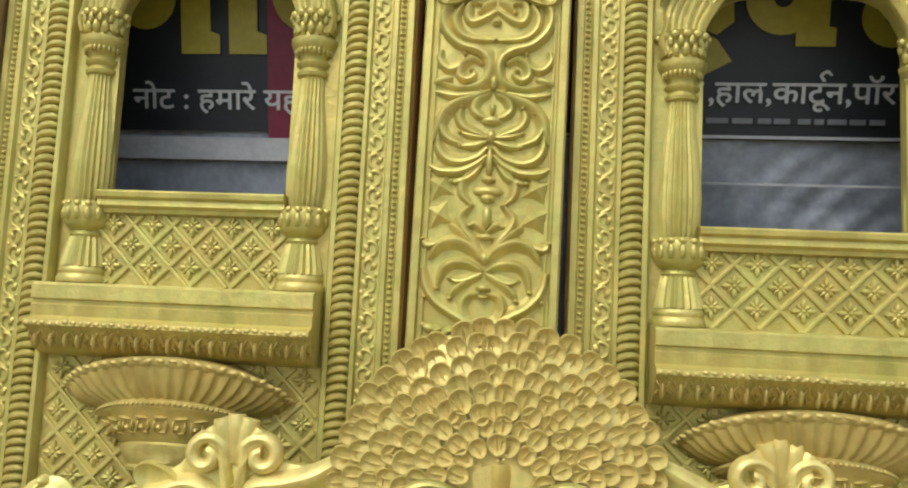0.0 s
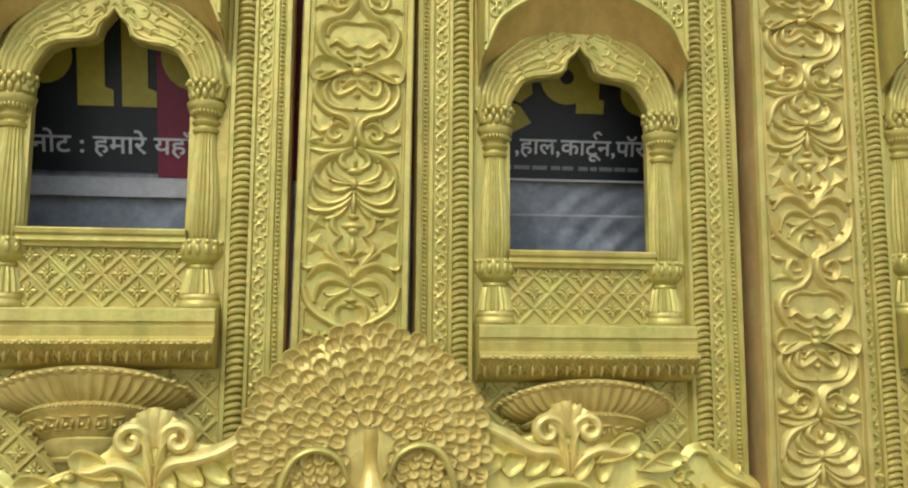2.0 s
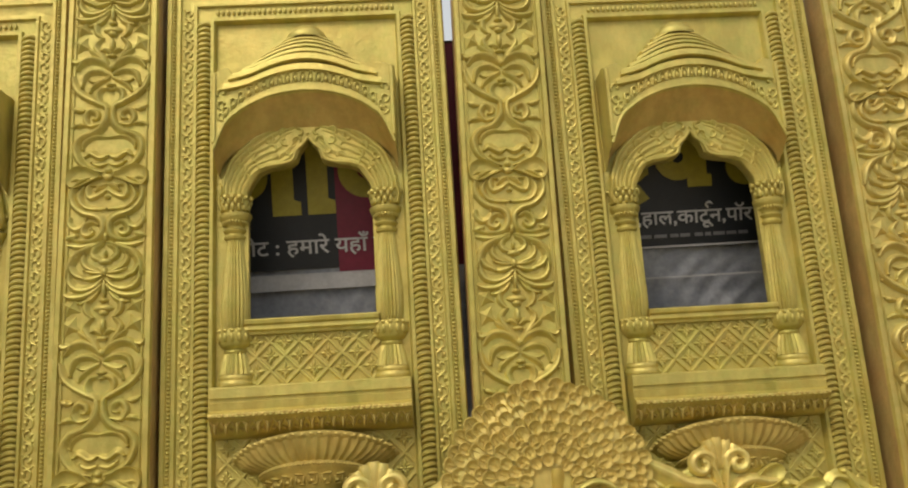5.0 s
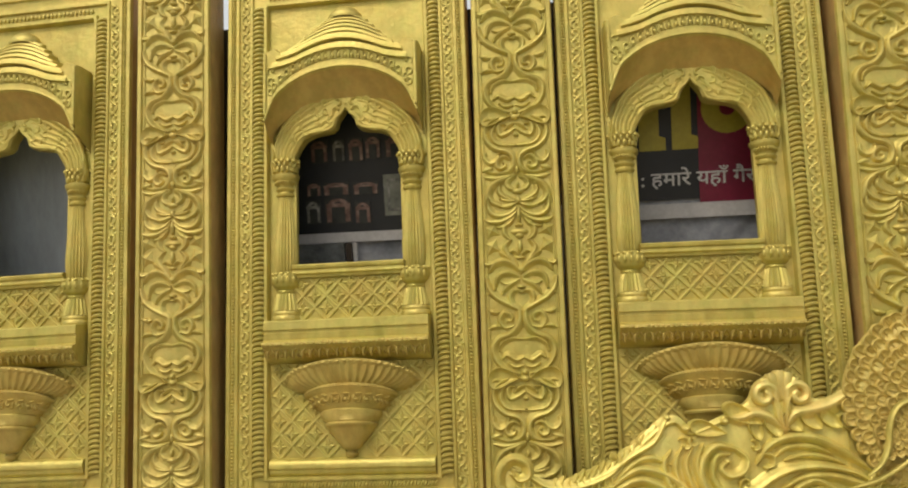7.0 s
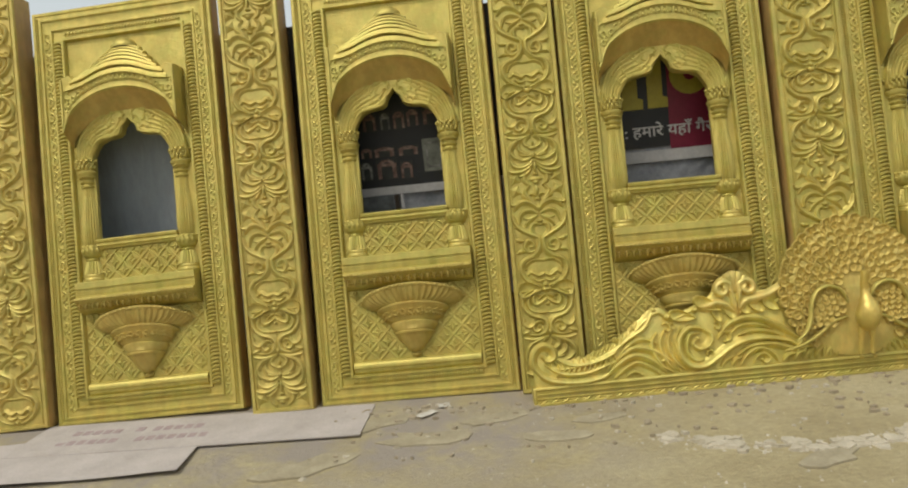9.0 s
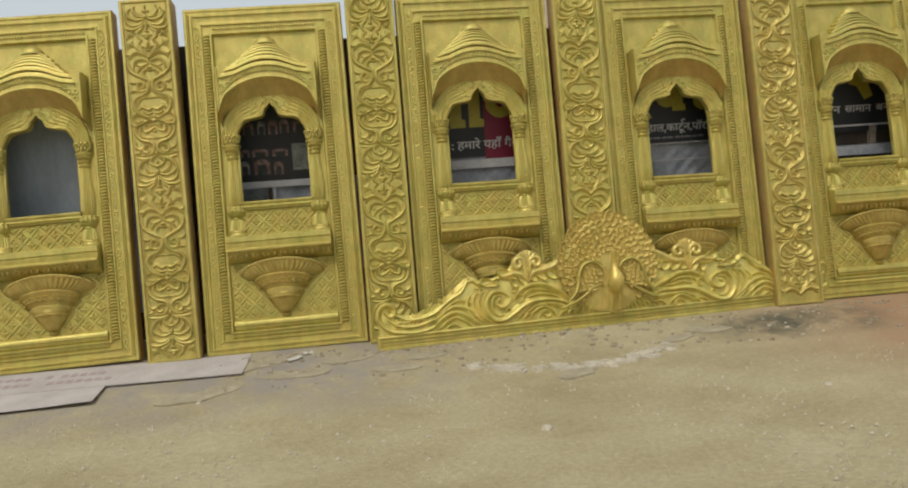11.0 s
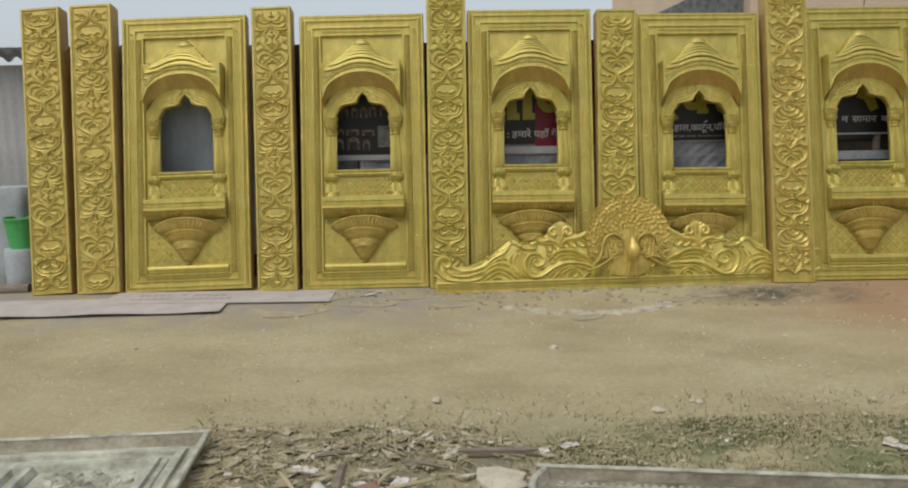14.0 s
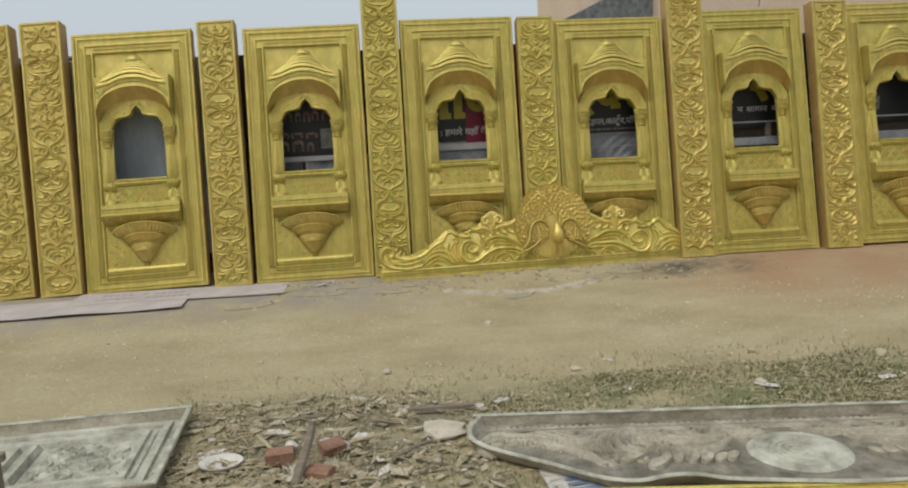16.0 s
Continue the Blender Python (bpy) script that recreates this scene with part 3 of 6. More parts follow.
            b = (inner[k][1] * (1 - w) + inner[k + 1][1] * w) * (1 - f) + (outer[k][1] * (1 - w) + outer[k + 1][1] * w) * f
            m.ridge([(s * u, v) for u, v in spiral(a, b, 0.020, 0.006, 60 * i, 60 * i + 230, 6)], 0.0125, 0.0065, ya - 0.005, 2, (0.5, 0.4))
        m.ridge([(s * 0.330, 1.500), (s * 0.338, 1.535), (s * 0.328, 1.580), (s * 0.336, 1.612)], 0.016, 0.014, ya - 0.002, 3, (0.8, 0.1))
    P["arch_foliage"] = m.data("arch_foliage", GOLD)

    P["column"] = [q.data(nm, GOLD) for q, nm in zip(make_column(), ("base", "shaft", "capital"))]

    m = Mesh()
    m.run(-0.245, 0.245, [(FIELD, 1.085), (-0.008, 1.083), (-0.012, 1.078), (-0.010, 1.066), (0.0, 1.060), (-0.002, 1.045), (0.008, 1.038), (0.010, 1.028), (FIELD, 1.024)])
    P["sill"] = m.data("sill", GOLD)
    m = Mesh()
    lattice(m, -0.25, 0.25, 0.842, 1.026, FIELD - 0.002, 0.105)
    P["balustrade_lattice"] = m.data("balustrade_lattice", GOLD)
    m = Mesh()
    m.run(-0.352, 0.352, [(FIELD, 0.846), (-0.062, 0.842), (-0.068, 0.836), (-0.069, 0.803), (-0.060, 0.799), (-0.060, 0.790), (-0.066, 0.786), (-0.063, 0.760), (-0.074, 0.755), (-0.088, 0.750), (-0.090, 0.738),
                          (-0.074, 0.728), (-0.056, 0.700), (-0.032, 0.676), (-0.010, 0.666), (FIELD, 0.660)])
    P["ledge"] = m.data("ledge", GOLD)
    m = Mesh()
    rg = random.Random(3)
    for i in range(36):
        x = -0.342 + 0.684 * i / 35
        m.blob(x, -0.084, 0.743 + rg.uniform(-0.003, 0.003), 0.0115, 0.010, 0.0075, 8, 2, rg.uniform(-0.5, 0.5))
    for i in range(19):
        x = -0.333 + 0.666 * i / 18
        lean_x = rg.uniform(-0.003, 0.003)
        m.blob(x + lean_x, -0.055, 0.704, 0.0075, 0.016, 0.026, 8, 3)
        for w in (-1, 1):
            m.blob(x + w * 0.011, -0.060, 0.716, 0.0048, 0.014, 0.017, 6, 2, -0.5 * w)
            m.blob(x + w * 0.0125, -0.046, 0.697, 0.0045, 0.012, 0.013, 6, 2, 0.5 * w)
            m.blob(x + w * 0.008, -0.071, 0.731, 0.007, 0.009, 0.0055, 6, 2, 0.7 * w)
        m.blob(x + 0.0185, -0.050, 0.703, 0.003, 0.012, 0.022, 6, 2)
    # shade of the ledge's underside is coloured into the fringe
    P["leaf_fringe"] = m.data("leaf_fringe", GOLD_SHADED)

    def bowl(mm, profile, seg=36, flutes=0, amp=0.0):
        """Half-round courses whose edges arch upwards: profile of (radius, height at the middle, rise of the arch, depth)."""
        rows = []
        for r, zm, rise, deep in profile:
            row = []
            for j in range(seg + 1):
                q = math.pi * j / seg
                k = 1 + amp * max(-0.6, math.cos(flutes * q)) if flutes else 1.0
                row.append((r * k * math.cos(q), FIELD - deep * k * math.sin(q) ** 0.8, zm + max(0.0, zm - 0.45) * 0.03 - rise * (1 - math.sin(q))))
            rows.append(row)
        return mm.grid(rows)

    def on_bowl(r, zm, rise, deep, t):
        q = math.pi * t
        return r * math.cos(q), FIELD - deep * math.sin(q) ** 0.8, zm + max(0.0, zm - 0.45) * 0.03 - rise * (1 - math.sin(q))

    m = Mesh()
    m.lathe(0, FIELD, [(0.001, 0.262), (0.016, 0.264), (0.028, 0.274), (0.030, 0.284), (0.020, 0.292), (0.020, 0.297), (0.038, 0.302), (0.050, 0.312), (0.054, 0.324)], 20, 0.9)
    bowl(m, [(0.054, 0.322, 0.0, 0.049), (0.072, 0.345, 0.004, 0.060), (0.096, 0.385, 0.010, 0.074), (0.104, 0.402, 0.012, 0.080), (0.112, 0.406, 0.014, 0.086), (0.114, 0.414, 0.014, 0.088), (0.106, 0.420, 0.014, 0.082),
             (0.112, 0.426, 0.016, 0.085), (0.126, 0.442, 0.018, 0.080), (0.132, 0.452, 0.020, 0.082), (0.132, 0.468, 0.020, 0.082), (0.12, 0.474, 0.020, 0.076)], 32)
    # this and the corbel courses above carry the ledge's shade in their colour
    P["finial_bowl"] = m.data("finial_bowl", GOLD_SHADED)
    m = Mesh()
    bowl(m, [(0.122, 0.470, 0.022, 0.076), (0.136, 0.478, 0.026, 0.080), (0.156, 0.500, 0.032, 0.086), (0.172, 0.526, 0.040, 0.090), (0.182, 0.544, 0.044, 0.093), (0.196, 0.550, 0.048, 0.097), (0.200, 0.560, 0.050, 0.099),
             (0.196, 0.570, 0.050, 0.097), (0.18, 0.574, 0.050, 0.090)], 40)
    # a frieze of small square scrolls, then a row of beads
    for i in range(11):
        t = (i + 0.5) / 11
        for dt, up, rx, rz, lift in ((-0.028, 0.0, 0.0055, 0.017, 0.0), (0.028, 0.0, 0.0055, 0.017, 0.0), (0.0, 0.016, 0.018, 0.0048, 0.0), (0.010, -0.004, 0.009, 0.0085, 0.0), (-0.012, -0.014, 0.012, 0.0045, 0.0)):
            f = (up + 0.016) / 0.032
            x, y, z = on_bowl(0.148 + 0.026 * f, 0.494 + 0.036 * f, 0.030 + 0.011 * f, 0.083 + 0.008 * f, t + dt)
            m.blob(x, y + 0.001, z, rx, 0.011, rz, 7, 2, 0.25 * math.cos(math.pi * t))
    for i in range(46):
        x, y, z = on_bowl(0.198, 0.562, 0.049, 0.098, (i + 0.5) / 46)
        m.blob(x, y + 0.002, z, 0.0064, 0.008, 0.0062, 6, 2)
    P["carved_band"] = m.data("carved_band", GOLD_SHADED)
    m = Mesh()
    bowl(m, [(0.184, 0.572, 0.052, 0.092), (0.196, 0.580, 0.056, 0.096), (0.218, 0.592, 0.064, 0.102), (0.246, 0.614, 0.076, 0.108), (0.264, 0.636, 0.086, 0.113), (0.272, 0.648, 0.090, 0.115)], 216, 46, 0.035)
    bowl(m, [(0.270, 0.646, 0.090, 0.114), (0.280, 0.650, 0.094, 0.117), (0.286, 0.658, 0.096, 0.119), (0.283, 0.667, 0.096, 0.118), (0.272, 0.670, 0.096, 0.112), (0.266, 0.664, 0.098, 0.01)], 48)
    rg = random.Random(12)
    for i in range(29):
        t = (i + 0.5) / 29
        x, y, z = on_bowl(0.283, 0.659, 0.095, 0.118, t)
        m.blob(x, y + 0.002, z + rg.uniform(-0.001, 0.003), 0.0145, 0.007, rg.uniform(0.006, 0.009), 8, 2, rg.uniform(-0.4, 0.4))
    P["fluted_dish"] = m.data("fluted_dish", GOLD_SHADED)
    m = Mesh()
    lattice(m, -0.35, 0.35, 0.262, 0.665, FIELD - 0.001, 0.105)
    P["lattice"] = m.data("lattice", GOLD)
    m = Mesh()
    m.run(-0.353, 0.353, [(FIELD, 0.266), (0.014, 0.262), (0.004, 0.254), (0.0, 0.240), (0.0, 0.228), (0.008, 0.220), (0.008, 0.208), (0.018, 0.196), (FIELD, 0.192)])
    P["bottom_rail"] = m.data("bottom_rail", GOLD)

    # the projecting hood over the window
    yf = -0.095
    us = [i / 24 for i in range(-24, 25)]

    def soffit(u, a, b, h):
        return a * u, b + h * max(0.0, 1 - u * u) ** 0.55

    front = [soffit(u, 0.338, 1.700, 0.224) for u in us]
    rear = [soffit(u, 0.341, 1.635, 0.180) for u in us]
    top = [(0.343 * u, 2.030 - 0.085 + 0.085 * math.cos(math.pi / 2 * u) + 0.075 * min(1.0, max(0.0, (abs(u) - 0.70) / 0.14))) for u in us]
    m = Mesh()
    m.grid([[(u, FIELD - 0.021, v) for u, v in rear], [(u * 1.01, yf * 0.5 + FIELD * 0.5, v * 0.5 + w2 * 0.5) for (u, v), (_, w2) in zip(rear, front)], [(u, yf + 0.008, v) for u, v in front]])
    # the soffit's brown bounce light is held in its colour
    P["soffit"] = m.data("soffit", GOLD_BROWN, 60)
    m = Mesh()
    m.grid([[(u, yf + 0.008, v) for u, v in front], [(u * 0.998, yf, v + 0.008) for u, v in front], [(a * 0.5 + c * 0.5, yf + 0.004, b * 0.45 + d * 0.55) for (a, b), (c, d) in zip(front, top)],
            [(u, yf, v - 0.006) for u, v in top], [(u, yf + 0.01, v) for u, v in top], [(u, FIELD, v + 0.01) for u, v in top]])
    for s in (0, -1):
        a, b = front[s], top[s]
        m.grid([[(a[0], yf + 0.008, a[1]), (b[0], yf + 0.004, b[1])], [(a[0] * 1.015, yf + 0.03, a[1] - 0.004), (b[0] * 1.015, yf + 0.03, b[1] + 0.004)], [(a[0] * 1.015, FIELD, a[1] - 0.065), (b[0] * 1.015, FIELD, b[1])]])
    m.sweep([(u, v + 0.010) for u, v in front[::3]], 0.006, 1.0, 5, yf, (1, 1), 3)
    P["hood"] = m.data("hood", GOLD)
    m = Mesh()
    for i in range(-10, 11):
        u = i / 11.3
        a, b = soffit(u, 0.33, 1.732, 0.232)
        q = -u * 1.1
        m.sweep([(a - 0.013 * math.cos(q), b + 0.004 - 0.013 * math.sin(q)), (a - 0.009, b + 0.040), (a + 0.009, b + 0.040), (a + 0.013 * math.cos(q), b + 0.004 + 0.013 * math.sin(q))], 0.005, 1.1, 4, yf, (0.6, 0.6), 2)
        m.blob(a, yf, b + 0.016, 0.008, 0.008, 0.015, 6, 2)
    for s in (1, -1):
        m.box(s * 0.334 - 0.007, s * 0.334 + 0.007, yf - 0.007, yf + 0.008, 1.735, 2.015, 0.003)
        for k in range(3):
            m.sweep([(s * a, b) for a, b in spiral(0.304, 1.842 + 0.046 * k, 0.021, 0.005, 240 + 40 * k, 540 + 40 * k, 8)], 0.0052, 1.0, 4, yf, (0.5, 0.5), 2)
    P["hood_band"] = m.data("hood_band", GOLD)
    # eaves between the shoulders, then the stepped dome: half width, height at the middle, rise, front, thickness, flare
    layers = [(0.300, 2.008, 0.100, -0.108, 0.036, 0.030), (0.280, 2.054, 0.102, -0.104, 0.034, 0.026), (0.234, 2.096, 0.088, -0.082, 0.024, 0.012), (0.200, 2.125, 0.072, -0.066, 0.021, 0.0),
              (0.168, 2.150, 0.058, -0.050, 0.020, 0.0), (0.136, 2.174, 0.046, -0.034, 0.019, 0.0), (0.106, 2.197, 0.036, -0.018, 0.018, 0.0)]
    P["cornice"] = []
    for a, top_v, h, y, t, flare in layers:
        m = Mesh()
        low = [(a * u, top_v - h + h * math.cos(math.pi / 2 * u) + (flare * ((abs(u) - 0.66) / 0.34) ** 1.3 if abs(u) > 0.66 else 0)) for u in us]
        m.grid([[(u, FIELD, v) for u, v in low], [(u, y + 0.010, v) for u, v in low], [(u, y, v + 0.005) for u, v in low], [(u, y + 0.002, v + t * 0.55) for u, v in low],
                [(u, y + 0.011, v + t * 0.62) for u, v in low], [(u * 0.99, y + 0.014, v + t) for u, v in low], [(u * 0.985, FIELD, v + t + 0.012) for u, v in low]])
        for s in (0, -1):
            u, v = low[s]
            m.fan([(u, FIELD, v), (u, y + 0.010, v), (u, y, v + 0.005), (u, y + 0.011, v + t * 0.62), (u * 0.99, y + 0.014, v + t), (u * 0.985, FIELD, v + t + 0.012)])
        P["cornice"].append(m.data("cornice", GOLD))
    m = Mesh()
    m.lathe(0, FIELD, [(0.078, 2.196), (0.080, 2.208), (0.070, 2.224), (0.056, 2.240), (0.038, 2.252), (0.020, 2.259), (0.001, 2.261)], 16, 0.8)
    P["finial"] = m.data("finial", GOLD)
    return P


def make_panel(pose_m, label):
    P = PANEL
    root = thing("wall_panel", pose_m, label, "wall panel", "gilded window panels")
    part("frame", P["frame"], None, root)
    for s in (1, -1):
        part("side_board", P["side_board"], None, root, "thinly gilded brown side", at=pose(s * HALF, 0, 0))
    for s in (1, -1):
        for nm, off in (("bead_moulding", HALF - 0.032), ("leaf_moulding", HALF - 0.085), ("rope_moulding", HALF - 0.147)):
            part(nm, P[nm], None, root, at=pose(s * off, 0, 0))
    for nm in ("bottom_rope", "egg_moulding", "field", "arch_plate", "arch_foliage", "sill", "balustrade_lattice", "ledge", "leaf_fringe", "lattice", "bottom_rail"):
        part(nm, P[nm], None, root)
    corbel = part("corbel", P["fluted_dish"], None, root, "fluted bowl-shaped corbel")
    part("carved_band", P["carved_band"], None, corbel)
    part("finial_bowl", P["finial_bowl"], None, corbel)
    for s in (1, -1):
        col = part("column", P["column"][1], None, root, "fluted baluster column", at=pose(s * 0.286, FIELD + 0.012, 0.846))
        part("base", P["column"][0], None, col)
        part("capital", P["column"][2], None, col)
    hood = part("hood", P["hood"], None, root, "arched projecting canopy")
    part("soffit", P["soffit"], None, hood)
    part("hood_band", P["hood_band"], None, hood)
    for me in P["cornice"]:
        part("cornice", me, None, hood)
    part("finial", P["finial"], None, hood)
    return root


def leaning(x, y, z, roll=0.0, yaw=0.0, lean=LEAN):
    """A thing that stands at (x, y, z) and leans back against the frame behind; roll tips it sideways."""
    return Matrix.Translation((x, y, z)) @ Matrix.Rotation(radians(yaw), 4, "Z") @ Matrix.Rotation(radians(-lean), 4, "X") @ Matrix.Rotation(radians(roll), 4, "Y")


panel_meshes()
make_panel(leaning(-3.665, 0, 0.005, -1.35), "gold-painted panel with arched window, leaning before grey sheet")
make_panel(leaning(-2.124, 0, 0.0, -0.5), "gold-painted panel with arched window, leaning before printed photos")
make_panel(leaning(-0.66, 0, 0.022, 0.2), "gold-painted panel with arched window, leaning behind the crest's wing")
make_panel(leaning(0.832, 0, -0.03, 0.4), "gold-painted panel with arched window, set low behind the crest")
make_panel(leaning(2.29, 0, 0.005, 0.1), "gold-painted panel with arched window, leaning over reddish soil")
make_panel(leaning(3.80, 0, 0.02, 0.0), "gold-painted panel with arched window, last of the row")


# ---- gilded pillars ----
K = 1 / 702.0
# one side of the scrolled ornament, motif by motif: width class, then (out from the axis, down from the petals)
HEART = [  # the heart below the volutes, with its inner leaves
    (3, [(4, 174), (35, 187), (65, 200), (83, 220), (91, 248), (96, 264)]),
    (2, [(5, 180), (24, 189), (31, 205), (20, 217), (6, 220)]),
    (2, [(12, 251), (42, 239), (55, 222), (51, 203)]),
    (2, [(42, 268), (72, 256), (85, 233), (72, 212)]),
    (1, [(4, 253), (30, 251), (52, 245)]),
    (2, [(6, 260), (28, 267), (52, 269)]),
    (3, [(6, 271), (22, 287), (48, 296), (72, 291), (86, 273), (88, 246)]),
    (3, [(6, 284), (26, 301), (52, 312), (82, 312), (100, 304)]),
]
BELL = [  # the hanging bell and the drop outlines beside it
    (2, [(7, 292), (30, 314), (43, 332), (42, 352), (26, 368)]),
    (2, [(26, 368), (43, 388), (38, 406), (22, 426), (4, 454)]),
    (2, [(14, 302), (30, 319), (48, 328), (62, 330)]),
    (2, [(60, 402), (40, 417), (18, 440), (6, 457)]),
    (1, [(3, 412), (16, 402), (27, 403)]),
]
ARCH = [  # the round-headed arch with the curls inside
    (3, [(4, 459), (20, 441), (48, 430), (74, 437), (92, 461)]),
    (2, [(78, 433), (95, 438), (104, 428)]),
    (2, [(4, 478), (28, 466), (54, 467), (69, 480), (76, 509)]),
    (1, [(3, 480), (26, 491), (42, 495), (56, 491)]),
    (1, [(4, 485), (32, 499), (48, 512), (54, 524)]),
    (3, [(101, 476), (93, 508), (73, 532), (43, 550), (15, 565), (4, 574)]),
    (2, [(6, 515), (26, 520), (33, 539), (24, 559), (6, 573)]),
    (1, [(70, 532), (82, 522), (96, 524)]),
]
LOWER_VOLUTE = [  # back-to-back volutes above the inverted cup
    (3, [(32, -214), (12, -199), (7, -175), (14, -148), (38, -124), (70, -112), (86, -86), (78, -52), (55, -29), (14, -14)]),
    (2, [(24, -150), (52, -145), (64, -166), (52, -186), (34, -180), (32, -166), (43, -162)]),
    (1, [(0, -110), (37, -113), (62, -99), (68, -80)]),
    (2, [(0, -62), (22, -54), (46, -68), (60, -58)]),
    (1, [(3, -38), (24, -34), (44, -44)]),
    (1, [(66, -190), (82, -188), (96, -196)]),
    (1, [(60, -146), (78, -148), (96, -142)]),
]
CUP = [  # the cup below the petals and the volutes under it
    (3, [(52, 2), (78, 16), (91, 42), (84, 70), (60, 93), (28, 103), (10, 118), (7, 140), (16, 160), (38, 170), (66, 169), (97, 158)]),
    (2, [(58, 22), (70, 44), (66, 66), (46, 82), (0, 86)]),
    (2, [(2, 34), (20, 46), (42, 54), (50, 40), (46, 22), (30, 22)]),
    (1, [(2, 18), (18, 24), (30, 36)]),
    (2, [(20, 128), (36, 119), (54, 128), (58, 146), (46, 154), (34, 146), (38, 138)]),
    (2, [(91, 104), (93, 122), (77, 137), (58, 129), (52, 110)]),
    (2, [(97, 177), (60, 183), (20, 175)]),
    (1, [(46, 0), (66, 6), (84, 4), (98, 14)]),
]
STRANDS = HEART + BELL + ARCH + LOWER_VOLUTE + CUP
WIDTHS = {1: (0.0185, 0.0125), 2: (0.0225, 0.0155), 3: (0.0275, 0.0195)}
SOLIDS = [  # out, down, half sizes and turn of the filled leaves and buds
    (0, 225, 17, 8, 0), (0, 252, 8, 12, 0), (0, 296, 6, 24, 0), (0, 325, 11, 6, 0), (0, 345, 24, 9, 0), (0, 356, 12, 8, 0), (0, 388, 7, 18, 0), (0, 421, 13, 5, 0), (0, 505, 12, 6, 0), (0, 520, 10, 4, 0),
    (0, 456, 7, 10, 0), (86, 157, 16, 7, -0.3), (0, 0, 13, 9, 0), (0, -18, 9, 8, 0), (0, 160, 6, 14, 0), (84, -190, 13, 7, 0.3), (80, -148, 12, 6, -0.2), (90, 30, 9, 5, 0.8), (0, 54, 8, 6, 0), (0, 205, 5, 10, 0)]
PETALS = [  # hollow petals of one side
    [(10, 0), (36, -22), (70, -34), (97, -24), (107, 3), (96, 27), (68, 26), (36, 10)]]
STARS = [(80, 339, 31), (80, 387, 31)]
PERIOD = 765 * K


def ornament(petal_v, lo, hi):
    """One repeat of the scrollwork with its broad petals at petal_v, kept between lo and hi."""
    m = Mesh()
    count = 0
    for size, pts in STRANDS:
        line = [(x * K, petal_v - y * K) for x, y in pts]
        if min(q[1] for q in line) < lo or max(q[1] for q in line) > hi:
            continue
        count += 1
        w, h = WIDTHS[size]
        for s in (1, -1):
            m.ridge(line if s > 0 else mirror(line), w, h, 0, 4, (0.5, 0.35), 0.0075 if size < 3 else 0.0)
    for x, y, a, b, q in SOLIDS:
        v = petal_v - y * K
        if v - b * K < lo or v + b * K > hi:
            continue
        for s in (1, -1) if x else (1,):
            m.blob(s * x * K, 0.001, v, a * K * 1.15, 0.018, b * K * 1.15, 10, 3, s * q)
    for pts in PETALS:
        line = [(x * K, petal_v - y * K) for x, y in pts]
        if min(q[1] for q in line) > lo and max(q[1] for q in line) < hi:
            m.dish(line, 0.021)
            m.dish(mirror(line), 0.021)
    for x, y, r in STARS:
        v = petal_v - y * K
        if lo < v - r * K and v + r * K < hi:
            m.star(x * K, v, r * K, 0.020, 0.001, 0.5)
            m.star(-x * K, v, r * K, 0.020, 0.001, math.pi / 2 - 0.5)
    return m if count else None


WHOLE = {mat: ornament(0.0, -9, 9).data("scroll_ornament", mat) for mat in (GOLD, GOLD_WARM)}


def make_pillar(m, width, tall, petal_v, label, mat=GOLD):
    root = thing("pillar", m, label, "pillar", "gilded scrollwork pillars")
    w, d = width / 2, 0.16
    b = Mesh()
    b.moulding(-w, w, 0, tall, [(0, d), (0, 0.008), (0.004, 0), (0.020, 0), (0.024, 0.010)])
    b.fan([(-w + 0.024, 0.010, 0.024), (w - 0.024, 0.010, 0.024), (w - 0.024, 0.010, tall - 0.024), (-w + 0.024, 0.010, tall - 0.024)])
    b.fan([(-w, d, 0), (-w, d, tall), (w, d, tall), (w, d, 0)])
    part("body", b, mat, root)
    for s in (1, -1):
        part("side_board", Mesh().box(s * w - 0.0015, s * w + 0.0015, 0.014, d - 0.002, 0.004, tall - 0.006), PRIMER, root, "thinly gilded brown side")
    for s in (1, -1):
        part("edge_fillet", Mesh().box(s * (w - 0.034) - 0.0035, s * (w - 0.034) + 0.0035, 0.004, 0.012, 0.03, tall - 0.03, 0.002), mat, root)
    v = petal_v
    while v > -0.6:
        v -= PERIOD
    while v < tall + 0.6:
        if v - 580 * K > 0.03 and v + 218 * K < tall - 0.03:
            part("scroll_ornament", WHOLE[mat], None, root, at=pose(0, 0.010, v))
        else:
            o = ornament(v, 0.03, tall - 0.03)
            if o:
                part("scroll_ornament", o, mat, root, at=pose(0, 0.010, 0))
        v += PERIOD
    return root


FRONT = -0.05

make_pillar(leaning(-4.82, FRONT, 0.045, -3.5), 0.34, 2.53, 1.40, "gold-painted scrollwork pillar, tipped sideways at the row's end", GOLD_WARM)
make_pillar(leaning(-4.42, FRONT, 0.045, -2.5), 0.365, 2.55, 2.20, "gold-painted scrollwork pillar leaning beside a panel", GOLD_WARM)
make_pillar(leaning(-2.877, FRONT, 0.04, -1.35), 0.345, 2.51, 1.655, "gold-painted scrollwork pillar leaning between two panels", GOLD_WARM)
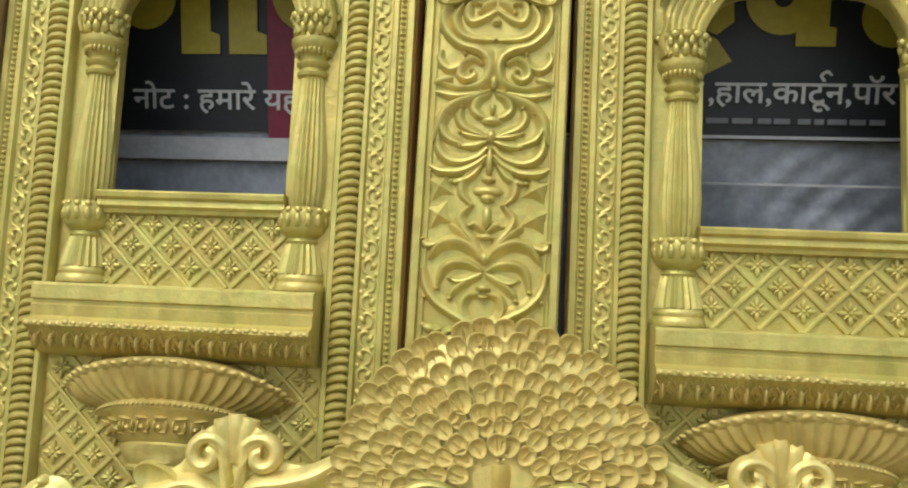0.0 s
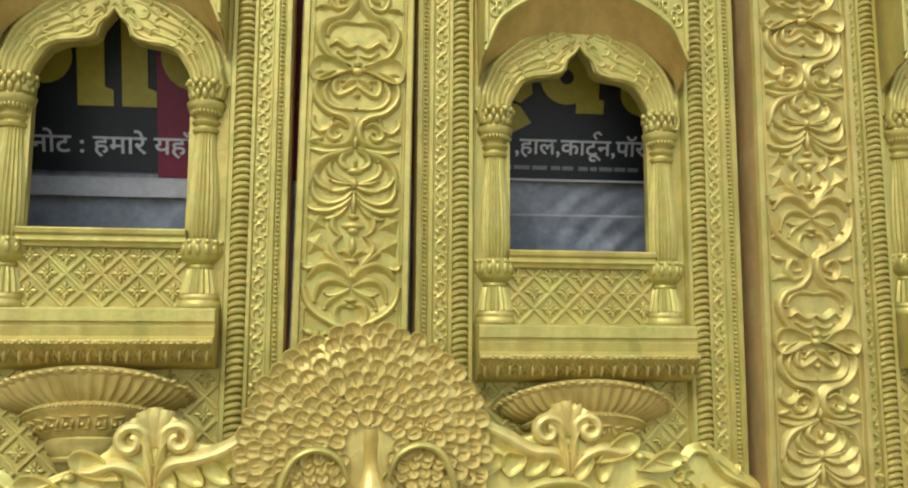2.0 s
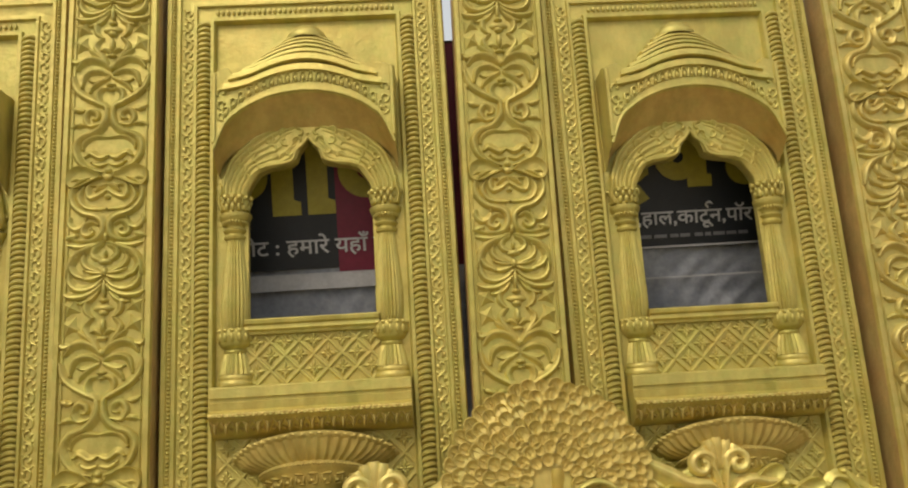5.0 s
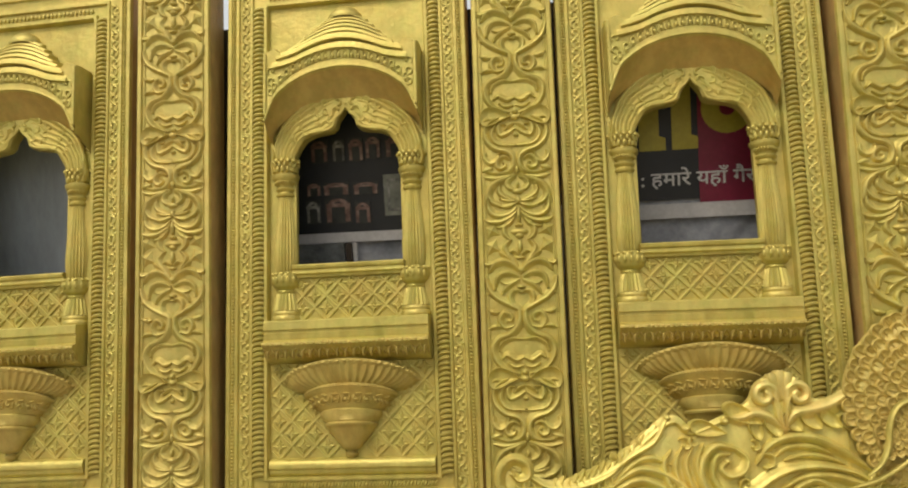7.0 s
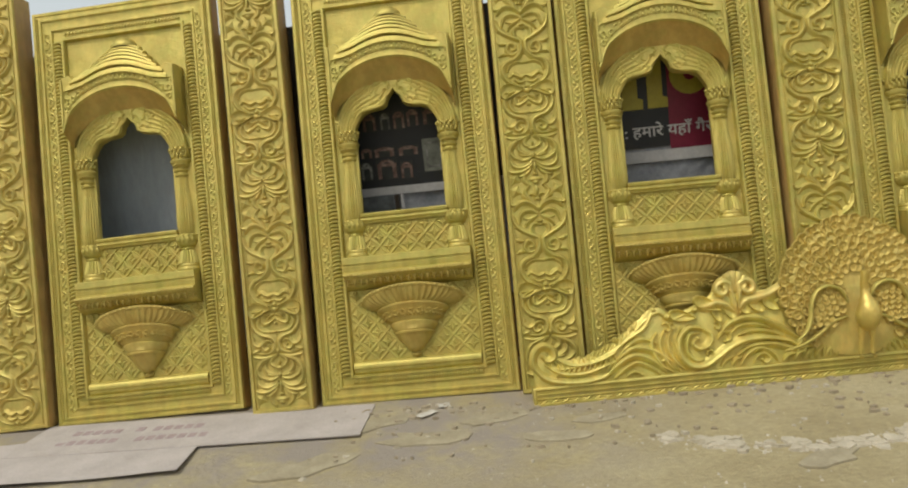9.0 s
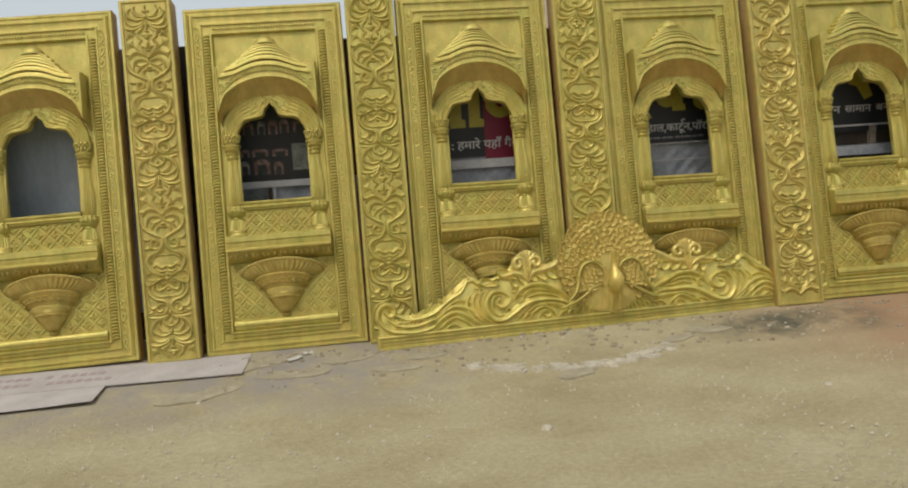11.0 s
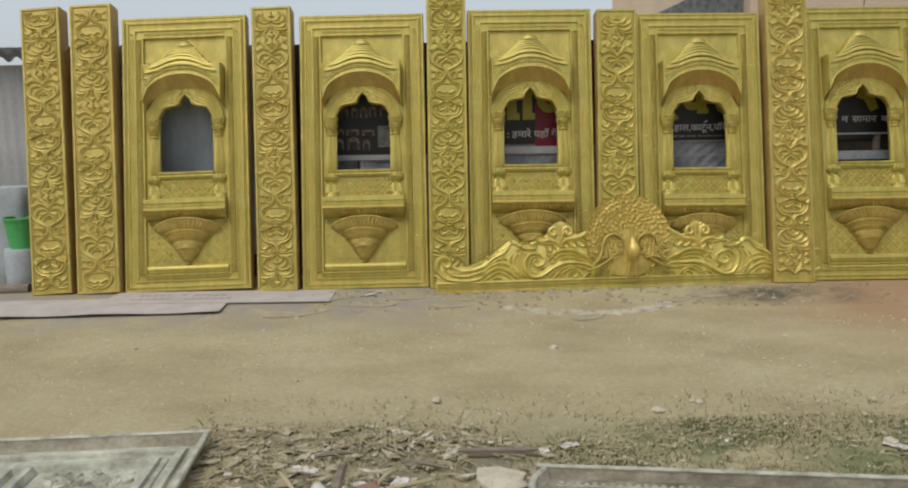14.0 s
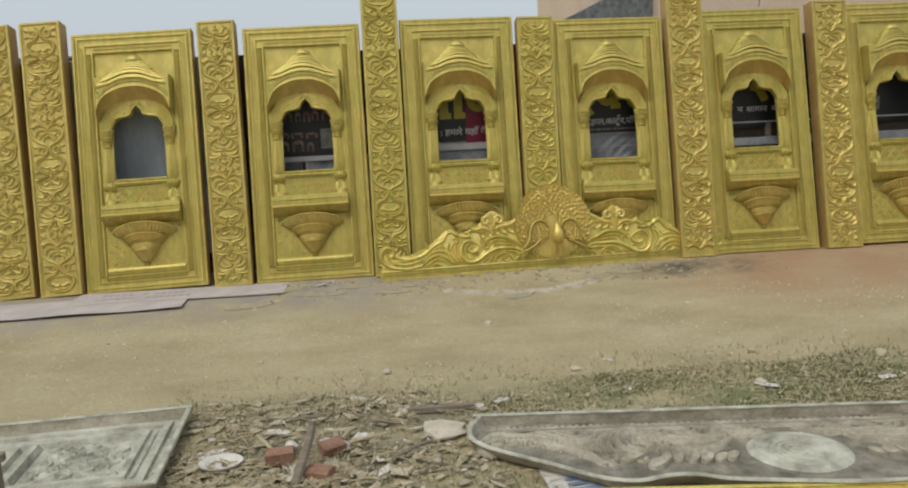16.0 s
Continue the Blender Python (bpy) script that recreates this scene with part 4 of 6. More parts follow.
make_pillar(leaning(-1.392, FRONT, 0.04, 0.05), 0.343, 2.92, 1.635, "tall gold-painted scrollwork pillar rising above the panels")
make_pillar(leaning(0.078, FRONT, 0.04, 0.9), 0.35, 2.44, 1.58, "gold-painted scrollwork pillar standing behind the crest's fan")
make_pillar(leaning(1.592, FRONT, 0.04, 0.55), 0.36, 2.92, 1.82, "tall gold-painted scrollwork pillar at the crest's end", GOLD_WARM)
make_pillar(leaning(3.075, FRONT, 0.045, 0.9), 0.36, 2.49, 1.73, "gold-painted scrollwork pillar on reddish soil", GOLD_WARM)

# ---- the long crest with its fan ----
crest = thing("crest", leaning(0.152, -0.115, 0.0, 0, 4.48, 13.0), "gold-painted carved crest with feather fan, propped on the ground", "crest")
part("base_board", Mesh().moulding(-1.665, 1.765, 0.03, 0.128, [(0, 0.09), (0, 0.004), (0.005, 0), (0.012, 0), (0.018, 0.008), (0.03, 0.010), (0.048, 0.010)]), GOLD, crest)
for k in range(2):
    part("board_fillet", Mesh().box(-1.65, 1.75, 0.002, 0.012, 0.066 + 0.022 * k, 0.073 + 0.022 * k, 0.003), GOLD, crest)

m = Mesh()
for i in range(62):
    x = -1.63 + 0.055 * i
    m.ridge([(x, 0.046), (x + 0.020, 0.053), (x + 0.036, 0.064)], 0.012, 0.006, 0.010, 2, (0.6, 0.2))
    m.ridge([(x + 0.010, 0.060), (x - 0.004, 0.054), (x - 0.016, 0.046)], 0.010, 0.005, 0.010, 2, (0.6, 0.2))
part("leaf_moulding", m, GOLD, crest)

SIDE = [(1.63, 0.12), (1.645, 0.20), (1.65, 0.27), (1.61, 0.295), (1.56, 0.268), (1.535, 0.225), (1.39, 0.235), (1.215, 0.30), (1.06, 0.425), (0.985, 0.46), (0.925, 0.415),
        (0.81, 0.455), (0.71, 0.505), (0.665, 0.575), (0.59, 0.605), (0.525, 0.575), (0.48, 0.515), (0.37, 0.505), (0.30, 0.50)]


WING_RELIEF = []


def crest_side(s):
    """One wing of the crest: the plate and its scrolls. s: -1 or 1."""
    k = s * (1.06 if s > 0 else 1.0)
    drop = (lambda x, z: (k * x, z - (0.022 if s > 0 and x > 0.4 else 0)))
    top = smooth_line(SIDE, 4)
    m = Mesh()
    m.grid([[(*drop(x, 0.125)[:1], 0.05, 0.125) for x, z in top], [(drop(x, z)[0], 0.05, drop(x, z)[1]) for x, z in top], [(drop(x, z)[0], 0.022, drop(x, z)[1]) for x, z in top],
            [(drop(x, z)[0], 0.016, drop(x, z)[1] - 0.008) for x, z in top], [(drop(x, z)[0], 0.014, 0.125 + (drop(x, z)[1] - 0.125) * 0.5) for x, z in top], [(drop(x, 0)[0], 0.016, 0.122) for x, z in top]])
    part("wing_plate", m, GOLD_CREST, crest)
    m = Mesh()

    def st(pts, w, h=0.024, tips=(0.35, 0.2), y=0.016, knob=0.0):
        m.ridge([drop(x, z) for x, z in pts], w, h, y, 5, tips, knob)

    st([(x, z - 0.012) for x, z in SIDE[4:12]], 0.026, 0.018, (0.6, 0.6))
    # the curled tip with its long fluted leaf
    st([(1.53, 0.165), (1.60, 0.185), (1.645, 0.235), (1.64, 0.300), (1.595, 0.335), (1.545, 0.315), (1.54, 0.272), (1.575, 0.258), (1.60, 0.28)], 0.032, 0.030, (0.4, 0.4), knob=0.012)
    st([(1.655, 0.29), (1.625, 0.205), (1.56, 0.158), (1.43, 0.138), (1.31, 0.150), (1.235, 0.190)], 0.036, 0.028)
    st([(1.59, 0.240), (1.51, 0.190), (1.40, 0.180), (1.30, 0.203), (1.20, 0.240)], 0.030, 0.026)
    st([(1.53, 0.265), (1.46, 0.228), (1.35, 0.228), (1.25, 0.260), (1.185, 0.305)], 0.030, 0.024)
    for i in range(12):
        x = 1.54 - 0.026 * i
        st([(x, 0.178 + 0.0002 * i), (x - 0.022, 0.205 + 0.001 * i), (x - 0.018, 0.238 + 0.0025 * i)], 0.013, 0.024, (0.5, 0.3))
    # the breaking wave of acanthus behind it
    st([(1.30, 0.136), (1.22, 0.203), (1.13, 0.240), (1.04, 0.203), (0.975, 0.136)], 0.034, 0.028)
    st([(1.245, 0.136), (1.185, 0.180), (1.12, 0.203), (1.055, 0.170), (1.015, 0.134)], 0.026, 0.024)
    st([(1.265, 0.190), (1.185, 0.253), (1.12, 0.278), (1.03, 0.253), (0.95, 0.190), (0.91, 0.140)], 0.032, 0.027)
    st([(1.23, 0.225), (1.16, 0.290), (1.09, 0.318), (1.01, 0.290)], 0.026, 0.022)
    st([(1.185, 0.140), (1.145, 0.160), (1.105, 0.145)], 0.020, 0.022, knob=0.010)
    st([(1.225, 0.278), (1.16, 0.328), (1.07, 0.378), (1.03, 0.440), (1.012, 0.462)], 0.030, 0.026, knob=0.014)
    st([(1.21, 0.315), (1.225, 0.345)], 0.022, 0.022)
    st([(1.12, 0.360), (1.125, 0.395)], 0.020, 0.020)
    for i in range(4):
        x = 1.035 - 0.040 * i
        st([(x - 0.03, 0.345 + 0.006 * i), (x, 0.300), (x - 0.004, 0.245), (x - 0.035, 0.180), (x - 0.09, 0.138)], 0.024, 0.026)
    # the great scroll that runs on under the fan
    st([(0.775, 0.340), (0.84, 0.352), (0.893, 0.303), (0.900, 0.228), (0.855, 0.165), (0.785, 0.158), (0.72, 0.190), (0.64, 0.240), (0.56, 0.266), (0.455, 0.266), (0.35, 0.240), (0.295, 0.203)], 0.040, 0.034, (0.5, 0.25))
    st([(0.79, 0.320), (0.845, 0.312), (0.862, 0.240), (0.83, 0.190), (0.78, 0.186)], 0.024, 0.026)
    st([(0.775, 0.340), (0.735, 0.303), (0.752, 0.260), (0.80, 0.245), (0.828, 0.270), (0.806, 0.296)], 0.030, 0.030, (0.5, 0.5), knob=0.015)
    st([(0.695, 0.290), (0.655, 0.340), (0.59, 0.370), (0.495, 0.370), (0.405, 0.328), (0.335, 0.278), (0.285, 0.240)], 0.036, 0.032, (0.4, 0.25))
    st([(0.640, 0.295), (0.59, 0.335), (0.495, 0.335), (0.415, 0.303)], 0.024, 0.024)
    st([(0.60, 0.290), (0.53, 0.306), (0.45, 0.296), (0.38, 0.268)], 0.022, 0.022)
    st([(0.700, 0.280), (0.682, 0.315), (0.642, 0.310), (0.640, 0.278), (0.668, 0.266)], 0.020, 0.024, knob=0.009)
    # leaves below it
    st([(0.615, 0.190), (0.535, 0.228), (0.43, 0.228), (0.35, 0.203), (0.27, 0.180)], 0.030, 0.026)
    st([(0.602, 0.140), (0.562, 0.190), (0.495, 0.215), (0.43, 0.178), (0.415, 0.140)], 0.028, 0.026)
    st([(0.535, 0.140), (0.515, 0.175), (0.478, 0.186), (0.455, 0.160), (0.478, 0.142), (0.495, 0.158)], 0.022, 0.024, knob=0.009)
    st([(0.645, 0.140), (0.625, 0.170), (0.585, 0.178)], 0.020, 0.022)
    st([(0.70, 0.140), (0.675, 0.172), (0.635, 0.186)], 0.020, 0.022)
    for i in range(5):
        x = 0.385 - 0.052 * i
        st([(x, 0.138), (x - 0.03, 0.168 + 0.004 * i), (x - 0.085, 0.166 + 0.010 * i)], 0.022, 0.024)
    st([(0.34, 0.185), (0.24, 0.200), (0.14, 0.190), (0.06, 0.160)], 0.026, 0.024)
    st([(0.30, 0.225), (0.22, 0.232), (0.14, 0.215), (0.08, 0.190)], 0.024, 0.022)
    # looped leaves along the upper edge
    for x, z, l, w, q in ((0.868, 0.415, 0.070, 0.032, 195), (0.735, 0.462, 0.075, 0.034, 208)):
        c, e = math.cos(radians(q)), math.sin(radians(q))
        m.dish([drop(x + a * l * c - b * w * e, z + a * l * e + b * w * c) for a, b in ((1.1, 0), (0.5, 0.6), (-0.2, 0.95), (-0.8, 0.75), (-1.05, 0), (-0.8, -0.75), (-0.2, -0.95), (0.5, -0.55))], 0.022, 0.012)
    for x, z in ((0.802, 0.440), (0.945, 0.420)):
        m.blob(*drop(x, z)[:1], 0.012, drop(x, z)[1], 0.018, 0.030, 0.015, 8, 3)
    # hollow drop-shaped leaves below the palmette, like the petals of a half flower
    for x, z, l, w, q in ((0.350, 0.415, 0.046, 0.026, 218), (0.415, 0.430, 0.048, 0.027, 218), (0.485, 0.430, 0.048, 0.028, 222), (0.555, 0.428, 0.048, 0.028, 228), (0.625, 0.415, 0.048, 0.028, 240), (0.690, 0.405, 0.044, 0.026, 255)):
        c, e = math.cos(radians(q)), math.sin(radians(q))
        m.dish([drop(x + a * l * c - b * w * e, z + a * l * e + b * w * c) for a, b in ((1.0, 0), (0.66, 0.62), (0.0, 0.95), (-0.7, 0.85), (-1.05, 0), (-0.7, -0.85), (0.0, -0.95), (0.66, -0.62))], 0.020, 0.014)
    # a leafy edge along the slope
    for i in range(17):
        x = 1.47 - 0.026 * i
        z = float(np.interp(x, [1.05, 1.215, 1.39, 1.48], [0.425, 0.30, 0.235, 0.228]))
        st([(x + 0.018, z - 0.034), (x + 0.006, z - 0.006), (x - 0.012, z + 0.020 + 0.005 * (i % 3))], 0.026, 0.030, (0.8, 0.25), 0.036)
    # short curls in the ground between the stems
    for x, z, r, a in ((0.955, 0.360, 0.030, 40), (0.925, 0.375, 0.022, 200), (1.00, 0.215, 0.020, 100), (0.745, 0.215, 0.022, 300), (0.70, 0.345, 0.022, 60)):
        st(spiral(x, z, r, 0.007, a, a + 280, 8), 0.016, 0.020, knob=0.007)
    WING_RELIEF.append(m)
    part("scrollwork", m, GOLD_CREST, crest, "deep acanthus scrolls")
    # the upright palmette
    m = Mesh()
    cx, cz = 0.585, 0.50
    for i in range(5):
        q = radians(90 + (i - 2) * 22)
        m.sweep([drop(cx, cz + 0.01), drop(cx + 0.05 * math.cos(q), cz + 0.06 * math.sin(q)), drop(cx + 0.088 * math.cos(q), cz + 0.118 * math.sin(q))], 0.024, 1.0, 6, 0.014, (0.4, 0.75), 4, (0.5, 1.1))
    for q in (1, -1):
        m.sweep([drop(cx + q * a, cz + b) for a, b in [(0.012, -0.10), (0.016, -0.04), (0.022, 0.02)] + spiral(0.062, 0.028, 0.044, 0.010, 150, -260, 12)], 0.016, 1.5, 6, 0.012, (0.6, 0.8), 4)
        m.ridge([drop(cx + q * a, cz + b) for a, b in ((0.004, -0.115), (0.010, -0.05), (0.020, 0.0), (0.036, 0.03))], 0.020, 0.026, 0.012, 4, (0.3, 0.5))
    m.ridge([drop(x, z) for x, z in ((0.585, 0.40), (0.545, 0.455), (0.47, 0.468), (0.40, 0.488), (0.33, 0.53))], 0.048, 0.030, 0.014, 5, (0.3, 0.7))
    m.ridge([drop(x, z) for x, z in ((0.590, 0.40), (0.635, 0.445), (0.69, 0.462), (0.745, 0.448), (0.80, 0.455))], 0.040, 0.028, 0.014, 5, (0.3, 0.4))
    part("palmette", m, GOLD_PALE, crest)


crest_side(-1)
crest_side(1)

part("centre_plate", Mesh().box(-0.36, 0.36, 0.012, 0.05, 0.12, 0.48, 0.004), GOLD, crest)
m = Mesh()
for q in (1, -1):
    for i in range(9):
        x = q * (0.035 + 0.034 * i)
        m.sweep([(x * 0.75, 0.30 - 0.004 * i), (x * 0.95, 0.215), (x + q * 0.012, 0.138)], 0.013, 1.3, 6, 0.012, (0.4, 0.6), 4)
part("tail_relief", m, GOLD, crest)
CZ, CR = 0.475, 0.372
m = Mesh()
rows = []
for r, y in ((0.0005, -0.040), (0.10, -0.038), (0.2, -0.034), (0.30, -0.018), (0.345, 0.002), (0.35, 0.05)):
    rows.append([(r * math.cos(2 * math.pi * j / 64), y, CZ + r * math.sin(2 * math.pi * j / 64)) for j in range(64)])
m.grid(rows, True)
part("fan_disc", m, GOLD_PALE, crest)


def feather_mesh():
    """A hollow feather end with a raised round rim, tip at the origin, lying along x; its width is two units."""
    m = Mesh().dish([(0, 0), (-0.26, 0.74), (-0.95, 1.0), (-1.6, 0.82), (-2.1, 0.3), (-2.1, -0.3), (-1.6, -0.82), (-0.95, -1.0), (-0.26, -0.74)], 0.52, 0.1, 2)
    m.ridge([(-1.7, 0), (-1.0, 0.04), (-0.3, 0)], 0.16, 0.30, 0.02, 2, (0.5, 0.3))
    m.v = [(x, y - 0.22 * max(0.0, 1 + x / 2.1) ** 1.4, z) for x, y, z in m.v]
    return m.data("feather", GOLD_PALE, 50)


FEATHER = feather_mesh()
rings = ((0.126, 14, 0.0210), (0.162, 18, 0.0210), (0.198, 22, 0.0215), (0.234, 22, 0.0250), (0.270, 28, 0.0230), (0.305, 28, 0.0255), (0.340, 34, 0.0240), (0.374, 34, 0.0265))
frg = random.Random(14)
for k, (r, n, size) in enumerate(rings):
    y = -0.046 + 0.042 * (min(r, 0.36) / 0.36) ** 3
    for i in range(n):
        q = -50 + 280 * (i + 0.5 * (k % 2)) / (n - 0.5) + frg.uniform(-1.6, 1.6)
        rr = r + frg.uniform(-0.006, 0.005)
        sz = size * frg.uniform(0.92, 1.08)
        part("feather", FEATHER, None, crest, at=pose(rr * math.cos(radians(q)), y + frg.uniform(-0.004, 0.004), CZ + rr * math.sin(radians(q)), 0, -q + frg.uniform(-6, 6), 0) @ Matrix.Diagonal((sz * 1.1, sz * 1.1, sz * 1.04, 1)))

# the smooth bird-like figure before the fan, one plain form
m = Mesh()
spine = [(0, -0.150, 0.560, 0.008), (0, -0.158, 0.552, 0.018), (0, -0.155, 0.53, 0.021), (0, -0.138, 0.50, 0.019), (0, -0.128, 0.46, 0.019), (0, -0.130, 0.425, 0.026), (0, -0.138, 0.395, 0.040),
         (0, -0.140, 0.365, 0.054), (0, -0.132, 0.335, 0.060), (0, -0.118, 0.305, 0.054), (0, -0.100, 0.28, 0.038), (0, -0.085, 0.262, 0.016)]
m.tube(spine, 18)
for q in (1, -1):
    m.tube([(q * 0.026, -0.10, 0.29, 0.022), (q * 0.027, -0.085, 0.22, 0.013), (q * 0.03, -0.06, 0.14, 0.010), (q * 0.034, -0.075, 0.125, 0.012)], 8)
part("bird_figure", m, GOLD_BRIGHT, crest, "smooth polished bird-shaped boss")
for q in (1, -1):
    m = Mesh()
    arc = [(0.055, 0.40), (0.085, 0.465), (0.145, 0.492), (0.205, 0.470), (0.238, 0.41), (0.252, 0.34), (0.285, 0.275), (0.335, 0.235)]
    m.sweep([(q * a, b) for a, b in arc], 0.011, 1.6, 6, -0.062, (0.5, 0.35), 4)
    m.sweep([(q * 0.06, 0.33), (q * 0.13, 0.315), (q * 0.21, 0.26), (q * 0.30, 0.215), (q * 0.40, 0.19)], 0.010, 1.4, 6, -0.045, (0.5, 0.3), 4)
    wing = part("wing", m, GOLD, crest)
    for i in range(5):
        for j in range(7):
            a = 0.080 + 0.034 * i + 0.012 * j + (0.016 if j % 2 else 0)
            b = 0.455 - 0.026 * j - 0.008 * abs(i - 1.5)
            if a < 0.235 + 0.02 * max(0, j - 3) and b > 0.25:
                sz = 0.018
                part("feather", FEATHER, None, wing, at=pose(q * a, -0.050, b, 0, 60 if q > 0 else 120, 0) @ Matrix.Diagonal((sz, sz * 1.1, sz, 1)))

# ---- banner, tarpaulin and sheet behind the openings ----
BY = 0.62
solid("backing_wall", Mesh().box(-5.0, 9.0, BY + 0.03, BY + 0.13, 0.0, 2.17), BACKING, "dark brown backing wall behind the panels", "wall", kind="structure")
m = Mesh()
rows = []
for j in range(9):
    z = 0.25 + 1.92 * j / 8
    rows.append([(-4.45 + 1.5 * i / 24, BY + 0.012 * math.sin(i * 1.3) + 0.004 * math.sin(j), z) for i in range(25)])
m.grid(rows)
solid("plastic_sheet", m, TARP, "plain grey-blue plastic sheet hung behind a window", "sheet")

banner = thing("banner", pose(0, BY, 0), "black printed cloth banner with yellow letters and white text", "banner")


def wavy(x0, x1, z0, z1, y=0.0, amp=0.008):
    n = max(2, int((x1 - x0) / 0.06))
    k = max(2, int((z1 - z0) / 0.12))
    return Mesh().grid([[(x0 + (x1 - x0) * i / n, y, z0 + (z1 - z0) * j / k) for i in range(n + 1)] for j in range(k + 1)])


part("cloth", wavy(-2.75, 4.6, 1.24, 2.15), BANNER, banner)
part("hem", wavy(-1.30, 0.05, 1.155, 1.222, -0.010), HEM, banner, "white hem strip")
part("hem", wavy(-2.75, -1.30, 1.118, 1.166, -0.010), HEM, banner, "white hem strip")
part("cloth", wavy(-2.75, -1.30, 1.150, 1.24, -0.001), BANNER, banner)
part("hem", wavy(0.05, 1.60, 1.243, 1.252, -0.012), HEM, banner, "thin white edge line")
part("hem", wavy(1.60, 4.6, 1.285, 1.300, -0.012), HEM, banner, "thin white edge line")
part("red_block", wavy(-0.585, 0.02, 1.223, 2.15, -0.004), BANNER_RED, banner, "crimson block")


def plate(name, pts, mat, y, label=""):
    part(name, Mesh().fan([(a, y, b) for a, b in pts]), mat, banner, label)


def disc(cx, cz, r0, r1, a0=0, a1=360, n=24):
    return Mesh().grid([[(cx + r * math.cos(radians(a0 + (a1 - a0) * i / n)), -0.008, cz + r * math.sin(radians(a0 + (a1 - a0) * i / n))) for i in range(n + 1)] for r in (r0, r1)])


# the great yellow letters, of which only the lower parts show
for x0, x1 in ((-0.846, -0.728), (-0.700, -0.586)):
    plate("letter_stroke", [(x0, 1.465), (x1, 1.465), (x1, 1.52), (x1 - 0.028, 1.53), (x1 - 0.028, 1.95), (x0, 1.95)], BANNER_YELLOW, -0.008)
part("letter_stroke", disc(-0.955, 1.63, 0.0, 0.095), BANNER_YELLOW, banner)
part("letter_stroke", disc(-0.455, 1.64, 0.035, 0.115), BANNER_YELLOW, banner)
plate("letter_stroke", [(0.60, 1.47), (0.66, 1.415), (0.735, 1.455), (0.69, 1.515), (0.60, 1.55)], BANNER_YELLOW, -0.008)
plate("letter_stroke", [(0.60, 1.56), (0.69, 1.525), (0.735, 1.56), (0.72, 1.75), (0.60, 1.75)], BANNER_YELLOW, -0.0095)
part("letter_stroke", disc(0.862, 1.625, 0.026, 0.100), BANNER_YELLOW, banner)
plate("letter_stroke", [(0.900, 1.495), (1.005, 1.495), (1.005, 1.545), (0.985, 1.548), (0.985, 1.95), (0.900, 1.95)], BANNER_YELLOW, -0.0095)
part("letter_stroke", disc(1.150, 1.575, 0.022, 0.082), BANNER_YELLOW, banner)
plate("letter_stroke", [(2.36, 1.62), (2.43, 1.60), (2.50, 1.49), (2.57, 1.52), (2.52, 1.64), (2.56, 1.74), (2.40, 1.74)], BANNER_YELLOW, -0.008)
plate("letter_stroke", [(2.66, 1.58), (2.76, 1.58), (2.76, 1.95), (2.66, 1.95)], BANNER_YELLOW, -0.008)


def writing(words, x, z, size, mat, width=None):
    """A line of print on the banner; width stretches it to its true length."""
    cu = bpy.data.curves.new("writing", "FONT")
    cu.body, cu.size, cu.offset = words, size, 0.0012
    tmp = new("writing", cu)
    me = bpy.data.meshes.new_from_object(tmp.evaluated_get(bpy.context.evaluated_depsgraph_get()))
    bpy.data.objects.remove(tmp)
    wide = max((v.co.x for v in me.vertices), default=1.0)
    me.materials.clear()
    me.materials.append(mat)
    k = width / wide if width else 1.0
    ob = part("writing", me, None, banner)
    ob.matrix_basis = pose(x, -0.009, z, 90, 0, 0) @ Matrix.Diagonal((k, 1, 1, 1))


writing("\u0928\u094b\u091f : \u0939\u092e\u093e\u0930\u0947 \u092f\u0939\u093e\u0901 \u0917\u0948\u0930", -1.0, 1.305, 0.088, BANNER_WHITE, 0.66)
writing(",\u0939\u093e\u0932,\u0915\u093e\u091f\u0942\u0928,\u092a\u0949\u0930", 0.675, 1.343, 0.084, BANNER_WHITE, 0.50)
writing("\u0938\u093e\u092e\u093e\u0928", 2.335, 1.398, 0.082, BANNER_WHITE, 0.225)
part("writing", Mesh().sweep([(0.985, 1.402), (0.975, 1.418), (0.99, 1.428), (1.003, 1.418)], 0.0045, 0.3, 4, -0.009, (1, 0.6), 3), BANNER_WHITE, banner)
for x0, x1 in ((0.63, 0.665), (0.675, 0.735), (0.745, 0.80), (0.815, 0.85), (0.858, 0.90), (0.92, 0.955), (0.965, 0.99), (1.0, 1.05), (1.058, 1.10), (1.11, 1.15)):
    part("print_bar", Mesh().box(x0, x1, -0.009, -0.006, 1.285, 1.300), BANNER_DIM, banner)
writing("\u0928", 2.235, 1.398, 0.082, BANNER_WHITE, 0.062)
writing("\u092c\u0928", 2.60, 1.398, 0.082, BANNER_WHITE, 0.125)
writing("\u0928", 0.598, 1.343, 0.084, BANNER_WHITE, 0.066)
# small dim photographs printed on the dark cloth
prg = random.Random(21)


